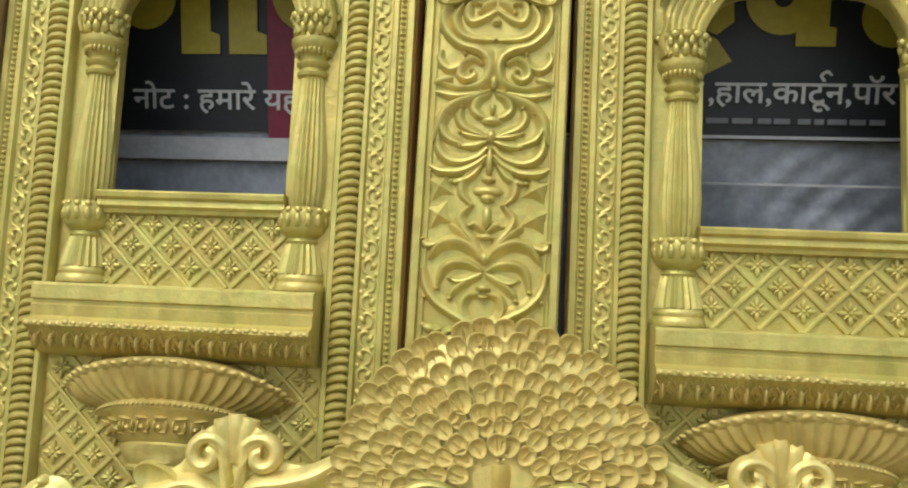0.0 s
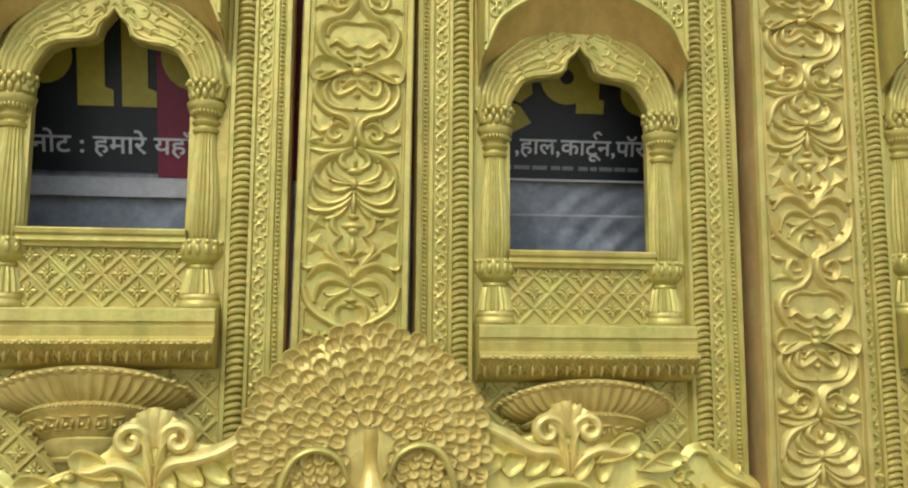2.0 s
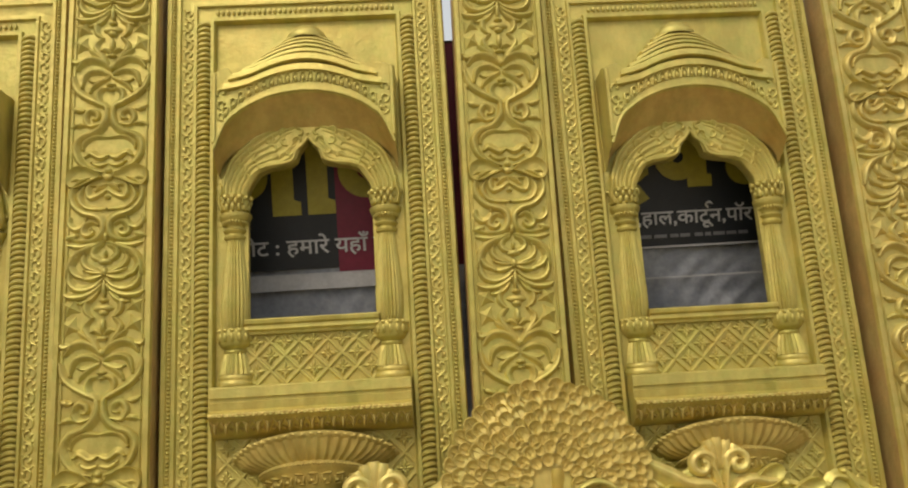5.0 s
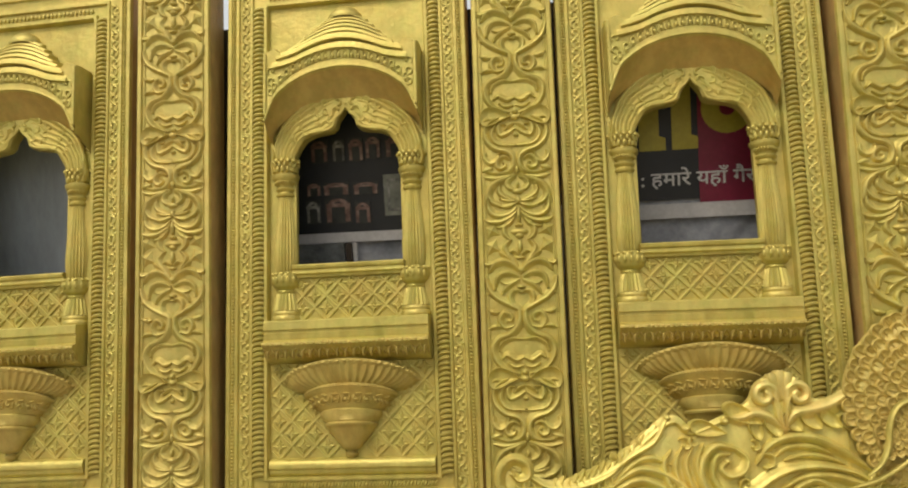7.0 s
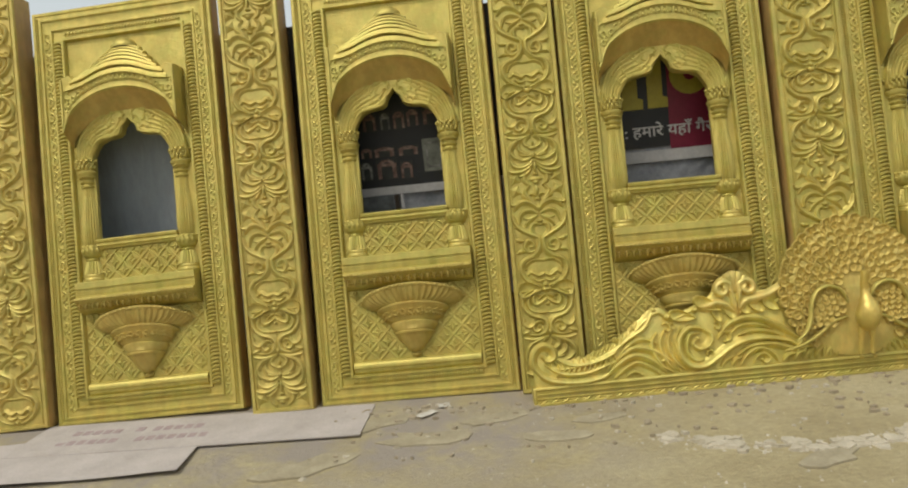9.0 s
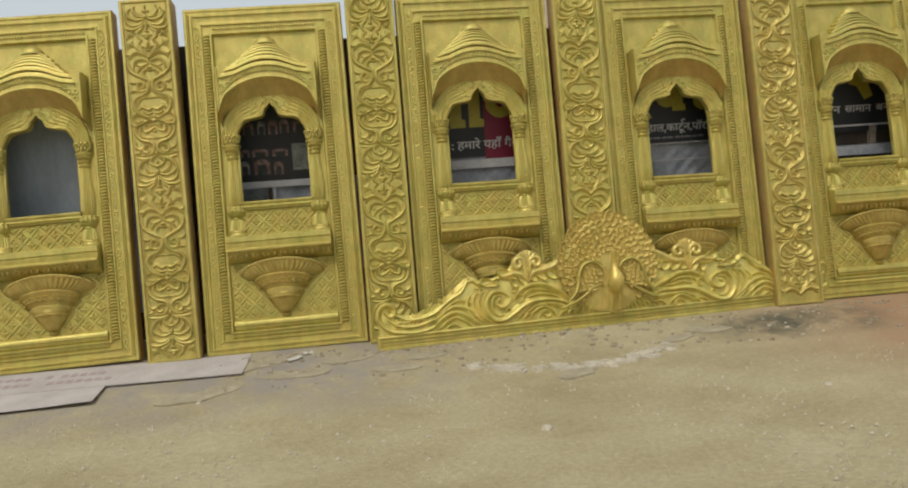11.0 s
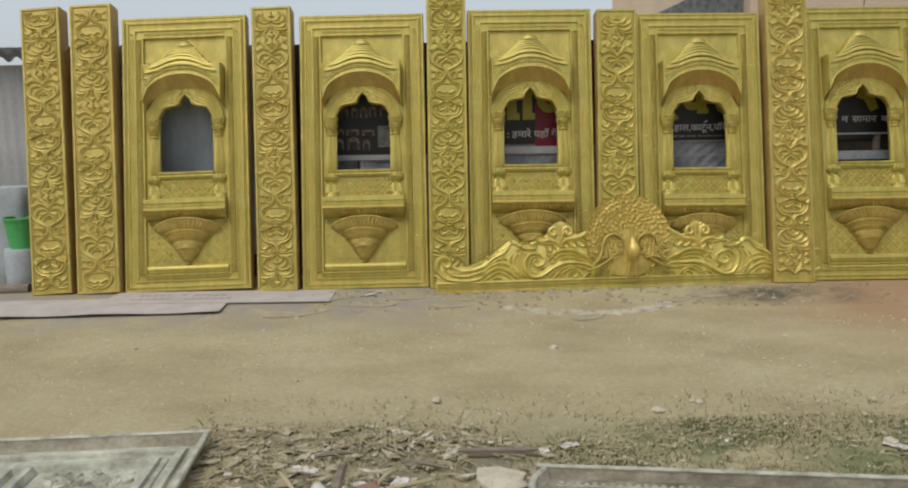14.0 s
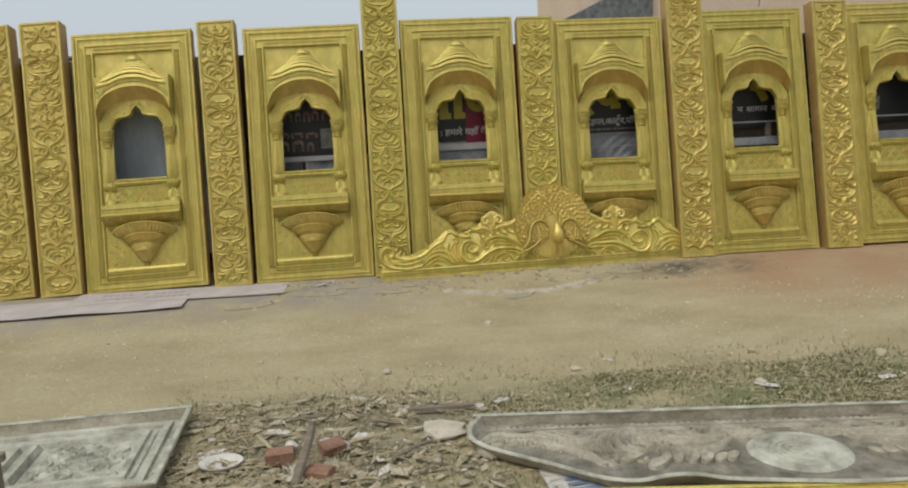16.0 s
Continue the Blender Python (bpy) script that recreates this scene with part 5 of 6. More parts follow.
def gate_print(x, z, w, h, mat):
    """A small printed picture of a decorated gate: two posts, a beam and a round head."""
    part("photo_print", Mesh().box(x, x + w, -0.008, -0.005, z, z + h), PHOTO_DARK, banner, "dim printed photograph")
    m = Mesh()
    m.box(x + 0.06 * w, x + 0.24 * w, -0.010, -0.006, z + 0.05 * h, z + 0.62 * h)
    m.box(x + 0.76 * w, x + 0.94 * w, -0.010, -0.006, z + 0.05 * h, z + 0.62 * h)
    m.box(x + 0.04 * w, x + 0.96 * w, -0.010, -0.006, z + 0.62 * h, z + 0.76 * h)
    m.grid([[(x + w * (0.5 + r * math.cos(math.pi * q / 10)), -0.010, z + h * (0.76 + r * 0.5 * math.sin(math.pi * q / 10))) for q in range(11)] for r in (0.14, 0.36)])
    part("photo_figure", m, mat, banner)


for z, x, end, tall in ((1.205, -2.42, -2.11, 0.115), (1.335, -2.41, -2.10, 0.060), (1.50, -2.38, -2.00, 0.105)):
    while x < end:
        w = prg.uniform(0.06, 0.13)
        gate_print(x, z + prg.uniform(0, 0.012), w, tall * prg.uniform(0.8, 1.1), prg.choice((PHOTO_RED, PHOTO_GREY, PHOTO_RED)))
        x += w + prg.uniform(0.008, 0.025)
for x0, x1, z0, z1 in ((-2.035, -1.905, 1.235, 1.43), (3.62, 3.78, 1.36, 1.50)):
    part("photo_print", Mesh().box(x0, x1, -0.009, -0.005, z0, z1), PHOTO_PALE, banner, "pale printed photograph")
    part("photo_figure", Mesh().moulding(x0 + 0.015, x1 - 0.015, z0 + 0.02, z1 - 0.02, [(0, -0.0095), (0, -0.011), (0.014, -0.011), (0.014, -0.0095)]), PHOTO_GREY, banner)

m = Mesh()
rows = []
for j in range(101):
    z = 0.45 + 0.80 * j / 100
    row = []
    for i in range(300):
        x = -2.75 + 4.4 * i / 299
        fold = 0.010 * math.sin(9 * x + 6 * z) + 0.005 * math.sin(23 * x - 17 * z) + 0.008 * noise.noise(Vector((x * 6, z * 9, 1)))
        near = math.exp(-((x - 0.95) / 0.35) ** 2) + 0.6 * math.exp(-((x + 0.45) / 0.25) ** 2)
        fold += near * (0.006 * math.sin(74 * (x * 0.8 - z * 0.7) + 2.2 * math.sin(9 * z + 5 * x)) + 0.005 * noise.noise(Vector((x * 24 - z * 20, (x + z) * 5, 4))))
        row.append((x, BY + 0.014 - fold * 0.55 * (min(1.0, max(0.0, (1.16 - z) / 0.12)) if x < -1.25 else 1.0), z))
    rows.append(row)
m.grid(rows)
solid("tarpaulin", m, PLASTIC, "creased grey tarpaulin hanging below the banner", "tarpaulin")
solid("tarpaulin_fold", Mesh().box(0.3, 1.6, BY - 0.020, BY - 0.014, 1.115, 1.121), HEM, "thin pale cord across the tarpaulin", "cord")
solid("shelf", Mesh().box(1.75, 4.6, BY - 0.10, BY + 0.02, 1.06, 1.135), PLASTIC, "grey shelf edge below the dark opening", "shelf")
solid("post", Mesh().box(2.55, 2.60, BY - 0.02, BY + 0.02, 1.135, 1.285), WOOD, "dark wooden post behind the window", "post")
solid("post", Mesh().box(-2.235, -2.205, BY - 0.022, BY - 0.012, 0.6, 1.115), BACKING, "dark upright batten below the banner", "post")

solid("slat", Mesh().box(-2.195, -2.178, BY - 0.030, BY - 0.020, 0.6, 1.115), HEM, "thin pale upright slat below the banner", "slat")
solid("gap_board", Mesh().box(-2.48, -2.24, BY - 0.026, BY - 0.018, 0.6, 1.115), NET, "dark grey board showing below the banner", "board")

# ---- left: sheet-metal shed with sacks ----
shed = thing("shed", pose(-6.35, 1.1, 0), "sheet-metal shed with dark corrugated roof edge", "shed")
m = Mesh()
m.grid([[(-1.3 + 0.026 * i, 0.006 * math.sin(i * 1.6), z) for i in range(100)] for z in (0, 2.06)])
part("wall", m, TIN, shed)
m = Mesh()
m.grid([[(-1.4 + 0.03 * i, y, z + 0.028 * math.sin(i * 1.25)) for i in range(92)] for y, z in ((-0.16, 2.10), (-0.165, 2.17), (2.0, 2.4))])
part("roof", m, DARK_TIN, shed)
# flat dark box stands in for shade in the shed's doorway
solid("shed_doorway_shade", Mesh().box(-7.2, -6.12, 0.86, 0.95, 0.0, 1.05), SHADE_DARK, "flat dark box standing for the shade inside the shed", "scrap heap")
sack = Mesh()
sack.lathe(-5.42, 0.55, [(0.20, 0.0), (0.25, 0.06), (0.265, 0.25), (0.24, 0.5), (0.22, 0.72), (0.235, 0.84), (0.19, 0.93), (0.12, 0.90), (0.02, 0.86)], 40, 0.8, 0, 2 * math.pi, 7, 0.05)
solid("sack", sack, SACK, "tall pale woven plastic sack standing by the shed", "sack")
pail = thing("bucket", pose(-5.22, 0.30, 0.40), "bright green plastic bucket on a pale drum", "bucket")
part("wall", Mesh().lathe(0, 0, [(0.001, 0.0), (0.10, 0.0), (0.135, 0.27), (0.128, 0.27), (0.095, 0.012)], 24, 1, 0, 2 * math.pi), GREEN, pail)
part("rim", Mesh().lathe(0, 0, [(0.133, 0.255), (0.146, 0.26), (0.146, 0.275), (0.13, 0.278)], 24, 1, 0, 2 * math.pi), GREEN, pail)
solid("drum", Mesh().lathe(-5.22, 0.30, [(0.001, 0.02), (0.16, 0.02), (0.165, 0.05), (0.155, 0.16), (0.162, 0.2), (0.155, 0.24), (0.16, 0.37), (0.15, 0.40), (0.001, 0.40)], 24, 1, 0, 2 * math.pi), SACK, "pale round plastic drum under the bucket", "drum")
solid("timber", Mesh().tube([(-6.4, -0.05, 0.05, 0.045), (-5.1, 0.12, 0.06, 0.05)], 10), WOOD, "rough grey timber lying before the shed", "timber")

# ---- right: peach house with a covered sloping roof ----
house = thing("house", pose(2.26, 3.0, 0), "peach-plastered house behind the panels", "house")
part("wall", Mesh().box(0, 16, 0, 8, 0, 6.5), PEACH, house)
for pts in ([(1.35, 3.6), (1.38, 3.3), (1.33, 3.05), (1.37, 2.9), (1.36, 2.7)], [(1.42, 3.5), (1.44, 3.2), (1.41, 3.0)], [(2.9, 3.12), (3.05, 3.17), (3.2, 3.14), (3.35, 3.22)]):
    part("crack", Mesh().sweep(pts, 0.012, 0.3, 4, 0.0, (0.4, 0.4), 4), CRACK, house, "dark damp crack")
annex = thing("annex_roof", pose(1.2, 3.0, 0), "grey covered sloping roof beside the house", "roof")
m = Mesh()
rows = []
for j in range(5):
    y = 0.2 + 4.0 * j / 4
    rows.append([(-0.38 + 1.43 * i / 30, y, 2.55 + (0.445 * (i / 30) * 1.43) + 0.02 * noise.noise(Vector((i * 0.6, j * 2.1, 0)))) for i in range(31)])
m.grid(rows)
front = [(-0.38 + 1.43 * i / 30, 0.2, 2.55 + 0.445 * (i / 30) * 1.43 + 0.02 * noise.noise(Vector((i * 0.6, 0, 0)))) for i in range(31)]
m.grid([front, [(x, 0.22, 0.0) for x, y, z in front]])
part("cover", m, NET, annex)

# ---- cardboard sheets by the panels' feet ----
cd = thing("cardboard_sheet", pose(-3.3, -0.22, 0.036, 0, 0, -0.5), "flat pinkish cardboard sheet with faded print", "cardboard")
part("sheet", Mesh().box(-0.95, 0.93, -0.22, 0.20, 0.0, 0.006), CARD, cd)
for x0, x1, z in ((-0.72, -0.40, 0.03), (-0.36, -0.30, 0.035), (-0.26, 0.05, 0.03), (-0.74, -0.36, -0.10), (-0.30, 0.10, -0.10)):
    n = int((x1 - x0) / 0.055)
    for i in range(max(1, n)):
        part("print_bar", Mesh().box(x0 + 0.058 * i, x0 + 0.058 * i + 0.042, z, z + 0.055, 0.006, 0.0075), PRINT, cd)
cd = thing("cardboard_sheet", pose(-4.1, -0.48, 0.028, 1.2, 0, 2.0), "bent pale cardboard sheet lying over another", "cardboard")
part("sheet", Mesh().grid([[(-1.1 + 2.0 * i / 20, y, 0.010 + 0.005 * math.sin(i * 0.7) * (1 if y < 0 else 0.3)) for i in range(21)] for y in (-0.26, 0, 0.24)]), CARD, cd)

# ---- moulds lying in the foreground ----
left = thing("panel_mould", pose(-2.50, -3.135, 0.0, 0, 0, 3.8) @ Matrix.Diagonal((1, 1, 0.8, 1)), "weathered grey fibreglass panel mould lying face up", "mould")
m = Mesh()
X0, X1, Y0, Y1 = -2.5, 0.0, -0.88, 0.0
prof = [(0.04, 0.0), (0.0, 0.080), (0, 0.095), (0.008, 0.100), (0.026, 0.100), (0.036, 0.03), (0.040, 0.026)]
rows = [[(X0 + d, Y0 + d, z), (X1 - d, Y0 + d, z), (X1 - d, Y1 - d, z), (X0 + d, Y1 - d, z)] for d, z in prof]
m.grid(rows, True)
part("rim", m, MOULD, left, "brown-grey raised lip")
m = Mesh()
prof = [(0.038, 0.028), (0.085, 0.026), (0.09, 0.05), (0.125, 0.05), (0.132, 0.028), (0.175, 0.028), (0.182, 0.05), (0.215, 0.048), (0.228, 0.016)]
rows = [[(X0 + d, Y0 + d, z), (X1 - d, Y0 + d, z), (X1 - d, Y1 - d, z), (X0 + d, Y1 - d, z)] for d, z in prof]
m.grid(rows, True)
m.fan(rows[-1])
part("tray", m, MOULD_PALE, left)
# a paler strip along the top of the lip
rows = [[(X0 + d, Y0 + d, z), (X1 - d, Y0 + d, z), (X1 - d, Y1 - d, z), (X0 + d, Y1 - d, z)] for d, z in ((0.001, 0.0985), (0.006, 0.105), (0.024, 0.105), (0.029, 0.0985))]
part("rim_edge", Mesh().grid(rows, True), MOULD_PALE, left, "pale top edge of the lip")


def laid(mm, k, z):
    """Adds an upright relief k to mm, laid flat at height z."""
    n0 = len(mm.v)
    mm.v.extend((x, zz, z - y) for x, y, zz in k.v)
    mm.f.extend(tuple(i + n0 for i in f) for f in k.f)


m = Mesh()
laid(m, lattice(Mesh(), -0.62, -0.26, -0.64, -0.24, 0, 0.105), 0.017)
part("lattice_relief", m, MOULD_PALE, left)
m = Mesh()
rg = random.Random(8)
for k in range(46):
    x, y, r, a = rg.uniform(-0.64, -0.26), rg.uniform(-0.62, -0.26), rg.uniform(0.022, 0.045), rg.random() * 360
    laid(m, Mesh().leaf(spiral(x, y, r, 0.008, a, a + 250, 7), 0.022, 0.020, 0), 0.017)
part("scroll_relief", m, MOULD_PALE, left)
m = Mesh()
for k in range(38):
    laid(m, Mesh().sweep([(-0.165, -0.19 - 0.0135 * k), (-0.157, -0.186 - 0.0135 * k), (-0.145, -0.19 - 0.0135 * k)], 0.006, 1.2, 4, 0, (0.5, 0.5), 2), 0.034)
part("rope_relief", m, MOULD_PALE, left)
for x0, x1, z in ((-0.80, -0.68, 0.062), (-1.16, -0.88, 0.050), (-1.72, -1.26, 0.058)):
    m = Mesh()
    rows = [[(x0 + d, -0.64 + d, h), (x1 - d, -0.64 + d, h), (x1 - d, -0.24 - d, h), (x0 + d, -0.24 - d, h)] for d, h in ((0, 0.02), (0.012, z), (0.03, z + 0.004), (0.045, 0.036), (0.055, 0.04))]
    m.grid(rows, True)
    m.fan(rows[-1])
    part("step_relief", m, MOULD_PALE, left)

right = thing("crest_mould", pose(-1.035, -3.525, 0.0, 0, 0, -6.6) @ Matrix.Diagonal((1, 1, 0.72, 1)), "grey fibreglass crest mould with curved edge lying face up", "mould")
edge = [(0.02, -0.02), (-0.025, -0.12), (-0.02, -0.26), (0.05, -0.36), (0.14, -0.43), (0.34, -0.56), (0.53, -0.69), (0.68, -0.725), (0.80, -0.69), (0.92, -0.685), (1.05, -0.73), (1.3, -0.76), (1.55, -0.78), (1.9, -0.76), (2.15, -0.70),
        (2.4, -0.66), (2.7, -0.70), (2.95, -0.55), (3.3, -0.30), (3.4, -0.1), (3.4, 0.0)]
line = smooth_line(edge, 4)
m = Mesh()


def inset(pts, d):
    out = []
    for i, (x, y) in enumerate(pts):
        a, b = pts[max(0, i - 1)], pts[min(len(pts) - 1, i + 1)]
        dx, dy = b[0] - a[0], b[1] - a[1]
        ln = math.hypot(dx, dy) or 1
        out.append((x - dy / ln * d, min(-0.012, y + dx / ln * d)))
    return out


lip = [[(x, y, 0.0) for x, y in inset(line, 0.05)], [(x, y, 0.065) for x, y in inset(line, 0.006)], [(x, y, 0.085) for x, y in line], [(x, y, 0.091) for x, y in inset(line, 0.010)], [(x, y, 0.086) for x, y in inset(line, 0.024)], [(x, y, 0.022) for x, y in inset(line, 0.042)]]
m.grid(lip)
part("lip", m, MOULD, right)
m = Mesh()
m.grid([[(x, y, 0.086) for x, y in inset(line, -0.002)], [(x, y, 0.095) for x, y in inset(line, 0.004)], [(x, y, 0.095) for x, y in inset(line, 0.018)], [(x, y, 0.086) for x, y in inset(line, 0.026)]])
part("lip_edge", m, MOULD_PALE, right, "pale top edge of the lip")
part("lip_edge", Mesh().box(0.0, 3.4, -0.023, 0.005, 0.088, 0.096), MOULD_PALE, right, "pale top edge of the lip")
part("lip", Mesh().box(0.0, 3.4, -0.020, 0.002, 0.0, 0.091), MOULD, right)
m = Mesh()
ins = inset(line, 0.045)
m.grid([[(x, y, 0.024) for x, y in ins], [(x, y * 0.5 - 0.01, 0.018 + 0.004 * math.sin(i * 0.9)) for i, (x, y) in enumerate(ins)], [(x, -0.02, 0.022) for x, y in ins]])
# recess shade is coloured into the pan along with dirt
part("pan", m, MOULD_DIRT_SHADE, right)


def strand_flat(mm, pts, r, z, h=1.0):
    """A half-round strand on level ground through (x, y) points."""
    k = Mesh().sweep(pts, r, h, 5, 0, (0.4, 0.4), 4)
    n0 = len(mm.v)
    mm.v.extend((x, zz, z - y) for x, y, zz in k.v)
    mm.f.extend(tuple(i + n0 for i in f) for f in k.f)


m = Mesh()
for y in (-0.075, -0.11, -0.135):
    strand_flat(m, [(0.08, y), (1.5, y), (3.3, y)], 0.008, 0.020, 1.5)
for k in range(95):
    laid(m, Mesh().blob(0.10 + 0.034 * k, 0, -0.055 - 0.006 * (k % 2), 0.012, 0.010, 0.008, 6, 2), 0.022)
# the crest's own scrolls, cast flat in the pan
for wing in WING_RELIEF:
    n0 = len(m.v)
    m.v.extend((1.45 + 0.86 * x, min(-0.15, -1.08 * (z - 0.01)), 0.018 + 1.3 * (0.016 - y)) for x, y, z in wing.v)
    m.f.extend(tuple(i + n0 for i in reversed(f)) for f in wing.f)
part("relief", m, MOULD, right)
m = Mesh()
rows = [[(1.45 + r * 0.95 * math.cos(2 * math.pi * j / 40), -0.40 + r * 0.85 * math.sin(2 * math.pi * j / 40), z) for j in range(40)] for r, z in ((0.24, 0.018), (0.22, 0.034), (0.19, 0.040), (0.12, 0.034), (0.001, 0.030))]
m.grid(rows, True)
for q in range(6):
    strand_flat(m, [(1.45 + 0.95 * (0.05 + 0.03 * q) * math.cos(a), -0.40 + 0.85 * (0.05 + 0.03 * q) * math.sin(a)) for a in [radians(20 + 32 * w) for w in range(10)]], 0.007, 0.034, 1.4)
part("fan_hollow", m, MOULD_PALE, right, "chalky pale fan hollow")
solid("batten", Mesh().box(-1.36, -1.0, -3.30, -3.272, 0.0, 0.03), WOOD, "thin weathered wooden batten on the ground", "batten")

sheet = thing("plastic_bag", pose(-0.60, -4.12, 0.0, 0, 0, 4), "crumpled white and blue printed bag under the mould", "bag")
m = Mesh()
m.grid([[(-0.20 + 0.42 * i / 14, -0.22 + 0.34 * j / 10, 0.006 * noise.noise(Vector((i * 0.5, j * 0.6, 2))) + 0.006) for i in range(15)] for j in range(11)])
part("film", m, PAPER, sheet)
for k in range(3):
    part("print_bar", Mesh().box(-0.12, 0.12 - 0.05 * k, -0.04 - 0.045 * k, -0.02 - 0.045 * k, 0.0125, 0.0145), PAPER_BLUE, sheet)
strip = thing("gold_strip", pose(-0.905, -4.293, 0, 0, 0, -7.0), "gold-painted carved board lying on the ground", "board")
part("board", Mesh().box(0, 3.2, -0.14, 0, 0.0, 0.044), GOLD_CREST, strip)
part("edge_bead", Mesh().box(0, 3.2, -0.018, 0, 0.045, 0.054, 0.003), GOLD_CREST, strip)
m = Mesh()
for k in range(62):
    x = 0.05 + 0.05 * k
    laid(m, Mesh().leaf([(x, -0.10), (x + 0.03, -0.07), (x + 0.035, -0.035)], 0.026, 0.010, 0), 0.044)
    laid(m, Mesh().leaf([(x + 0.01, -0.045), (x - 0.015, -0.06), (x - 0.01, -0.095)], 0.020, 0.010, 0), 0.044)
part("leaf_relief", m, GOLD_CREST, strip)

stool = thing("stool", pose(-2.94, -4.22, 0.0, 0, 0, 8), "low grey wooden stool standing by the mould", "stool")
for x, y in ((-0.02, -0.02), (-0.50, -0.02), (-0.02, -0.40), (-0.50, -0.40)):
    part("leg", Mesh().box(x - 0.018, x + 0.018, y - 0.018, y + 0.018, 0.0, 0.33, 0.003), WOOD, stool)
for y in (-0.02, -0.40):
    part("rail", Mesh().box(-0.54, 0.02, y - 0.016, y + 0.016, 0.33, 0.362, 0.003), WOOD, stool)
for x in (-0.02, -0.50):
    part("rail", Mesh().box(x - 0.016, x + 0.016, -0.384, -0.036, 0.331, 0.361, 0.003), WOOD, stool)


# ---- rubbish and stones on the yard ----
def pebble(name, x, y, r, mat, label, category, squash=0.6, seed=0, group=""):
    rg = random.Random(seed)
    m = Mesh()
    rows = []
    for i in range(6):
        e = -math.pi / 2 + math.pi * i / 5
        rows.append([(r * max(0.05, math.cos(e)) * math.cos(2 * math.pi * j / 9) * rg.uniform(0.75, 1.2), r * max(0.05, math.cos(e)) * math.sin(2 * math.pi * j / 9) * rg.uniform(0.75, 1.2),
                      r * squash * (math.sin(e) + 0.75)) for j in range(9)])
    m.grid(rows, True)
    m.fan(rows[0][::-1])
    m.fan(rows[-1])
    return solid(name, m, mat, label, category, group, at=pose(x, y, -0.005, 0, 0, rg.uniform(0, 360)))


for k, (x, y, r) in enumerate(((-1.465, -2.61, 0.026), (-0.718, -1.71, 0.030), (0.87, -1.51, 0.020), (-0.34, -2.82, 0.032), (-0.09, -2.70, 0.022), (0.82, -2.70, 0.018), (-2.285, -2.245, 0.014), (-1.296, -1.643, 0.012),
                               (-2.56, -0.83, 0.018), (-3.50, -1.55, 0.016), (0.60, -3.24, 0.035))):
    pebble("stone", x, y, r, STONE, "small pale stone lying on the dirt", "stone", 0.6, k, "pale stones")
slab = pebble("slab", -1.19, -3.53, 0.12, STONE, "flat pale broken slab beside the mould", "slab", 0.16, 40)


def brick_piece(x, y, z, l, w, h, turn, tip, label):
    m = Mesh()
    rg = random.Random(int(l * 1000))
    rows = []
    for sx, e in ((-0.5, 0.0), (-0.47, 1.0), (0.44, 1.0), (0.5, 0.0)):
        k = 0.90 if e == 0 else 1
        rows.append([(l * sx + rg.uniform(-0.008, 0.008), w * a * k, h * (0.5 + b * k)) for a, b in ((-0.5, -0.5), (-0.5, 0.42), (-0.4, 0.5), (0.4, 0.5), (0.5, 0.42), (0.5, -0.5))])
    m.grid(rows, True)
    m.fan(rows[0])
    m.fan(rows[-1][::-1])
    solid("brick", m, BRICK, label, "brick", "broken bricks", at=pose(x, y, z, tip, 0, turn))


brick_piece(-1.965, -3.74, 0.0, 0.13, 0.085, 0.06, 8, 0, "broken red brick lying on straw")
brick_piece(-1.73, -3.70, 0.01, 0.12, 0.075, 0.055, 35, 14, "half red brick with whitish mortar")
brick_piece(-1.77, -3.92, 0.0, 0.12, 0.08, 0.04, -20, 4, "dusty broken brick by the stake")
solid("stake", Mesh().tube([(-1.87, -3.98, 0.0, 0.022), (-1.82, -3.88, 0.12, 0.020), (-1.79, -3.82, 0.22, 0.017)], 8), WOOD, "short grey wooden stake stuck in the ground", "stake")
solid("dish", Mesh().lathe(-2.23, -3.76, [(0.001, 0.012), (0.06, 0.012), (0.085, 0.03), (0.10, 0.036), (0.10, 0.030), (0.065, 0.002), (0.001, 0.002)], 24, 0.8, 0, 2 * math.pi), PAPER, "round white throwaway dish on the rubbish", "dish")
for k, (x, y, l, a) in enumerate(((-1.62, -3.62, 0.34, 28), (-1.50, -3.40, 0.22, -20), (-2.05, -3.58, 0.30, 118), (-1.9, -3.28, 0.2, 10), (-2.1, -4.02, 0.34, -12), (-1.35, -3.75, 0.26, 40), (-1.66, -3.50, 0.12, 60))):
    c, sn = math.cos(radians(a)), math.sin(radians(a))
    solid("stick", Mesh().tube([(x - c * l / 2, y - sn * l / 2, 0.012, 0.008), (x, y, 0.022, 0.010), (x + c * l / 2, y + sn * l / 2, 0.014, 0.007)], 6), WOOD if k % 2 else STRAW, "dry broken stick on the rubbish", "stick", "dry sticks")
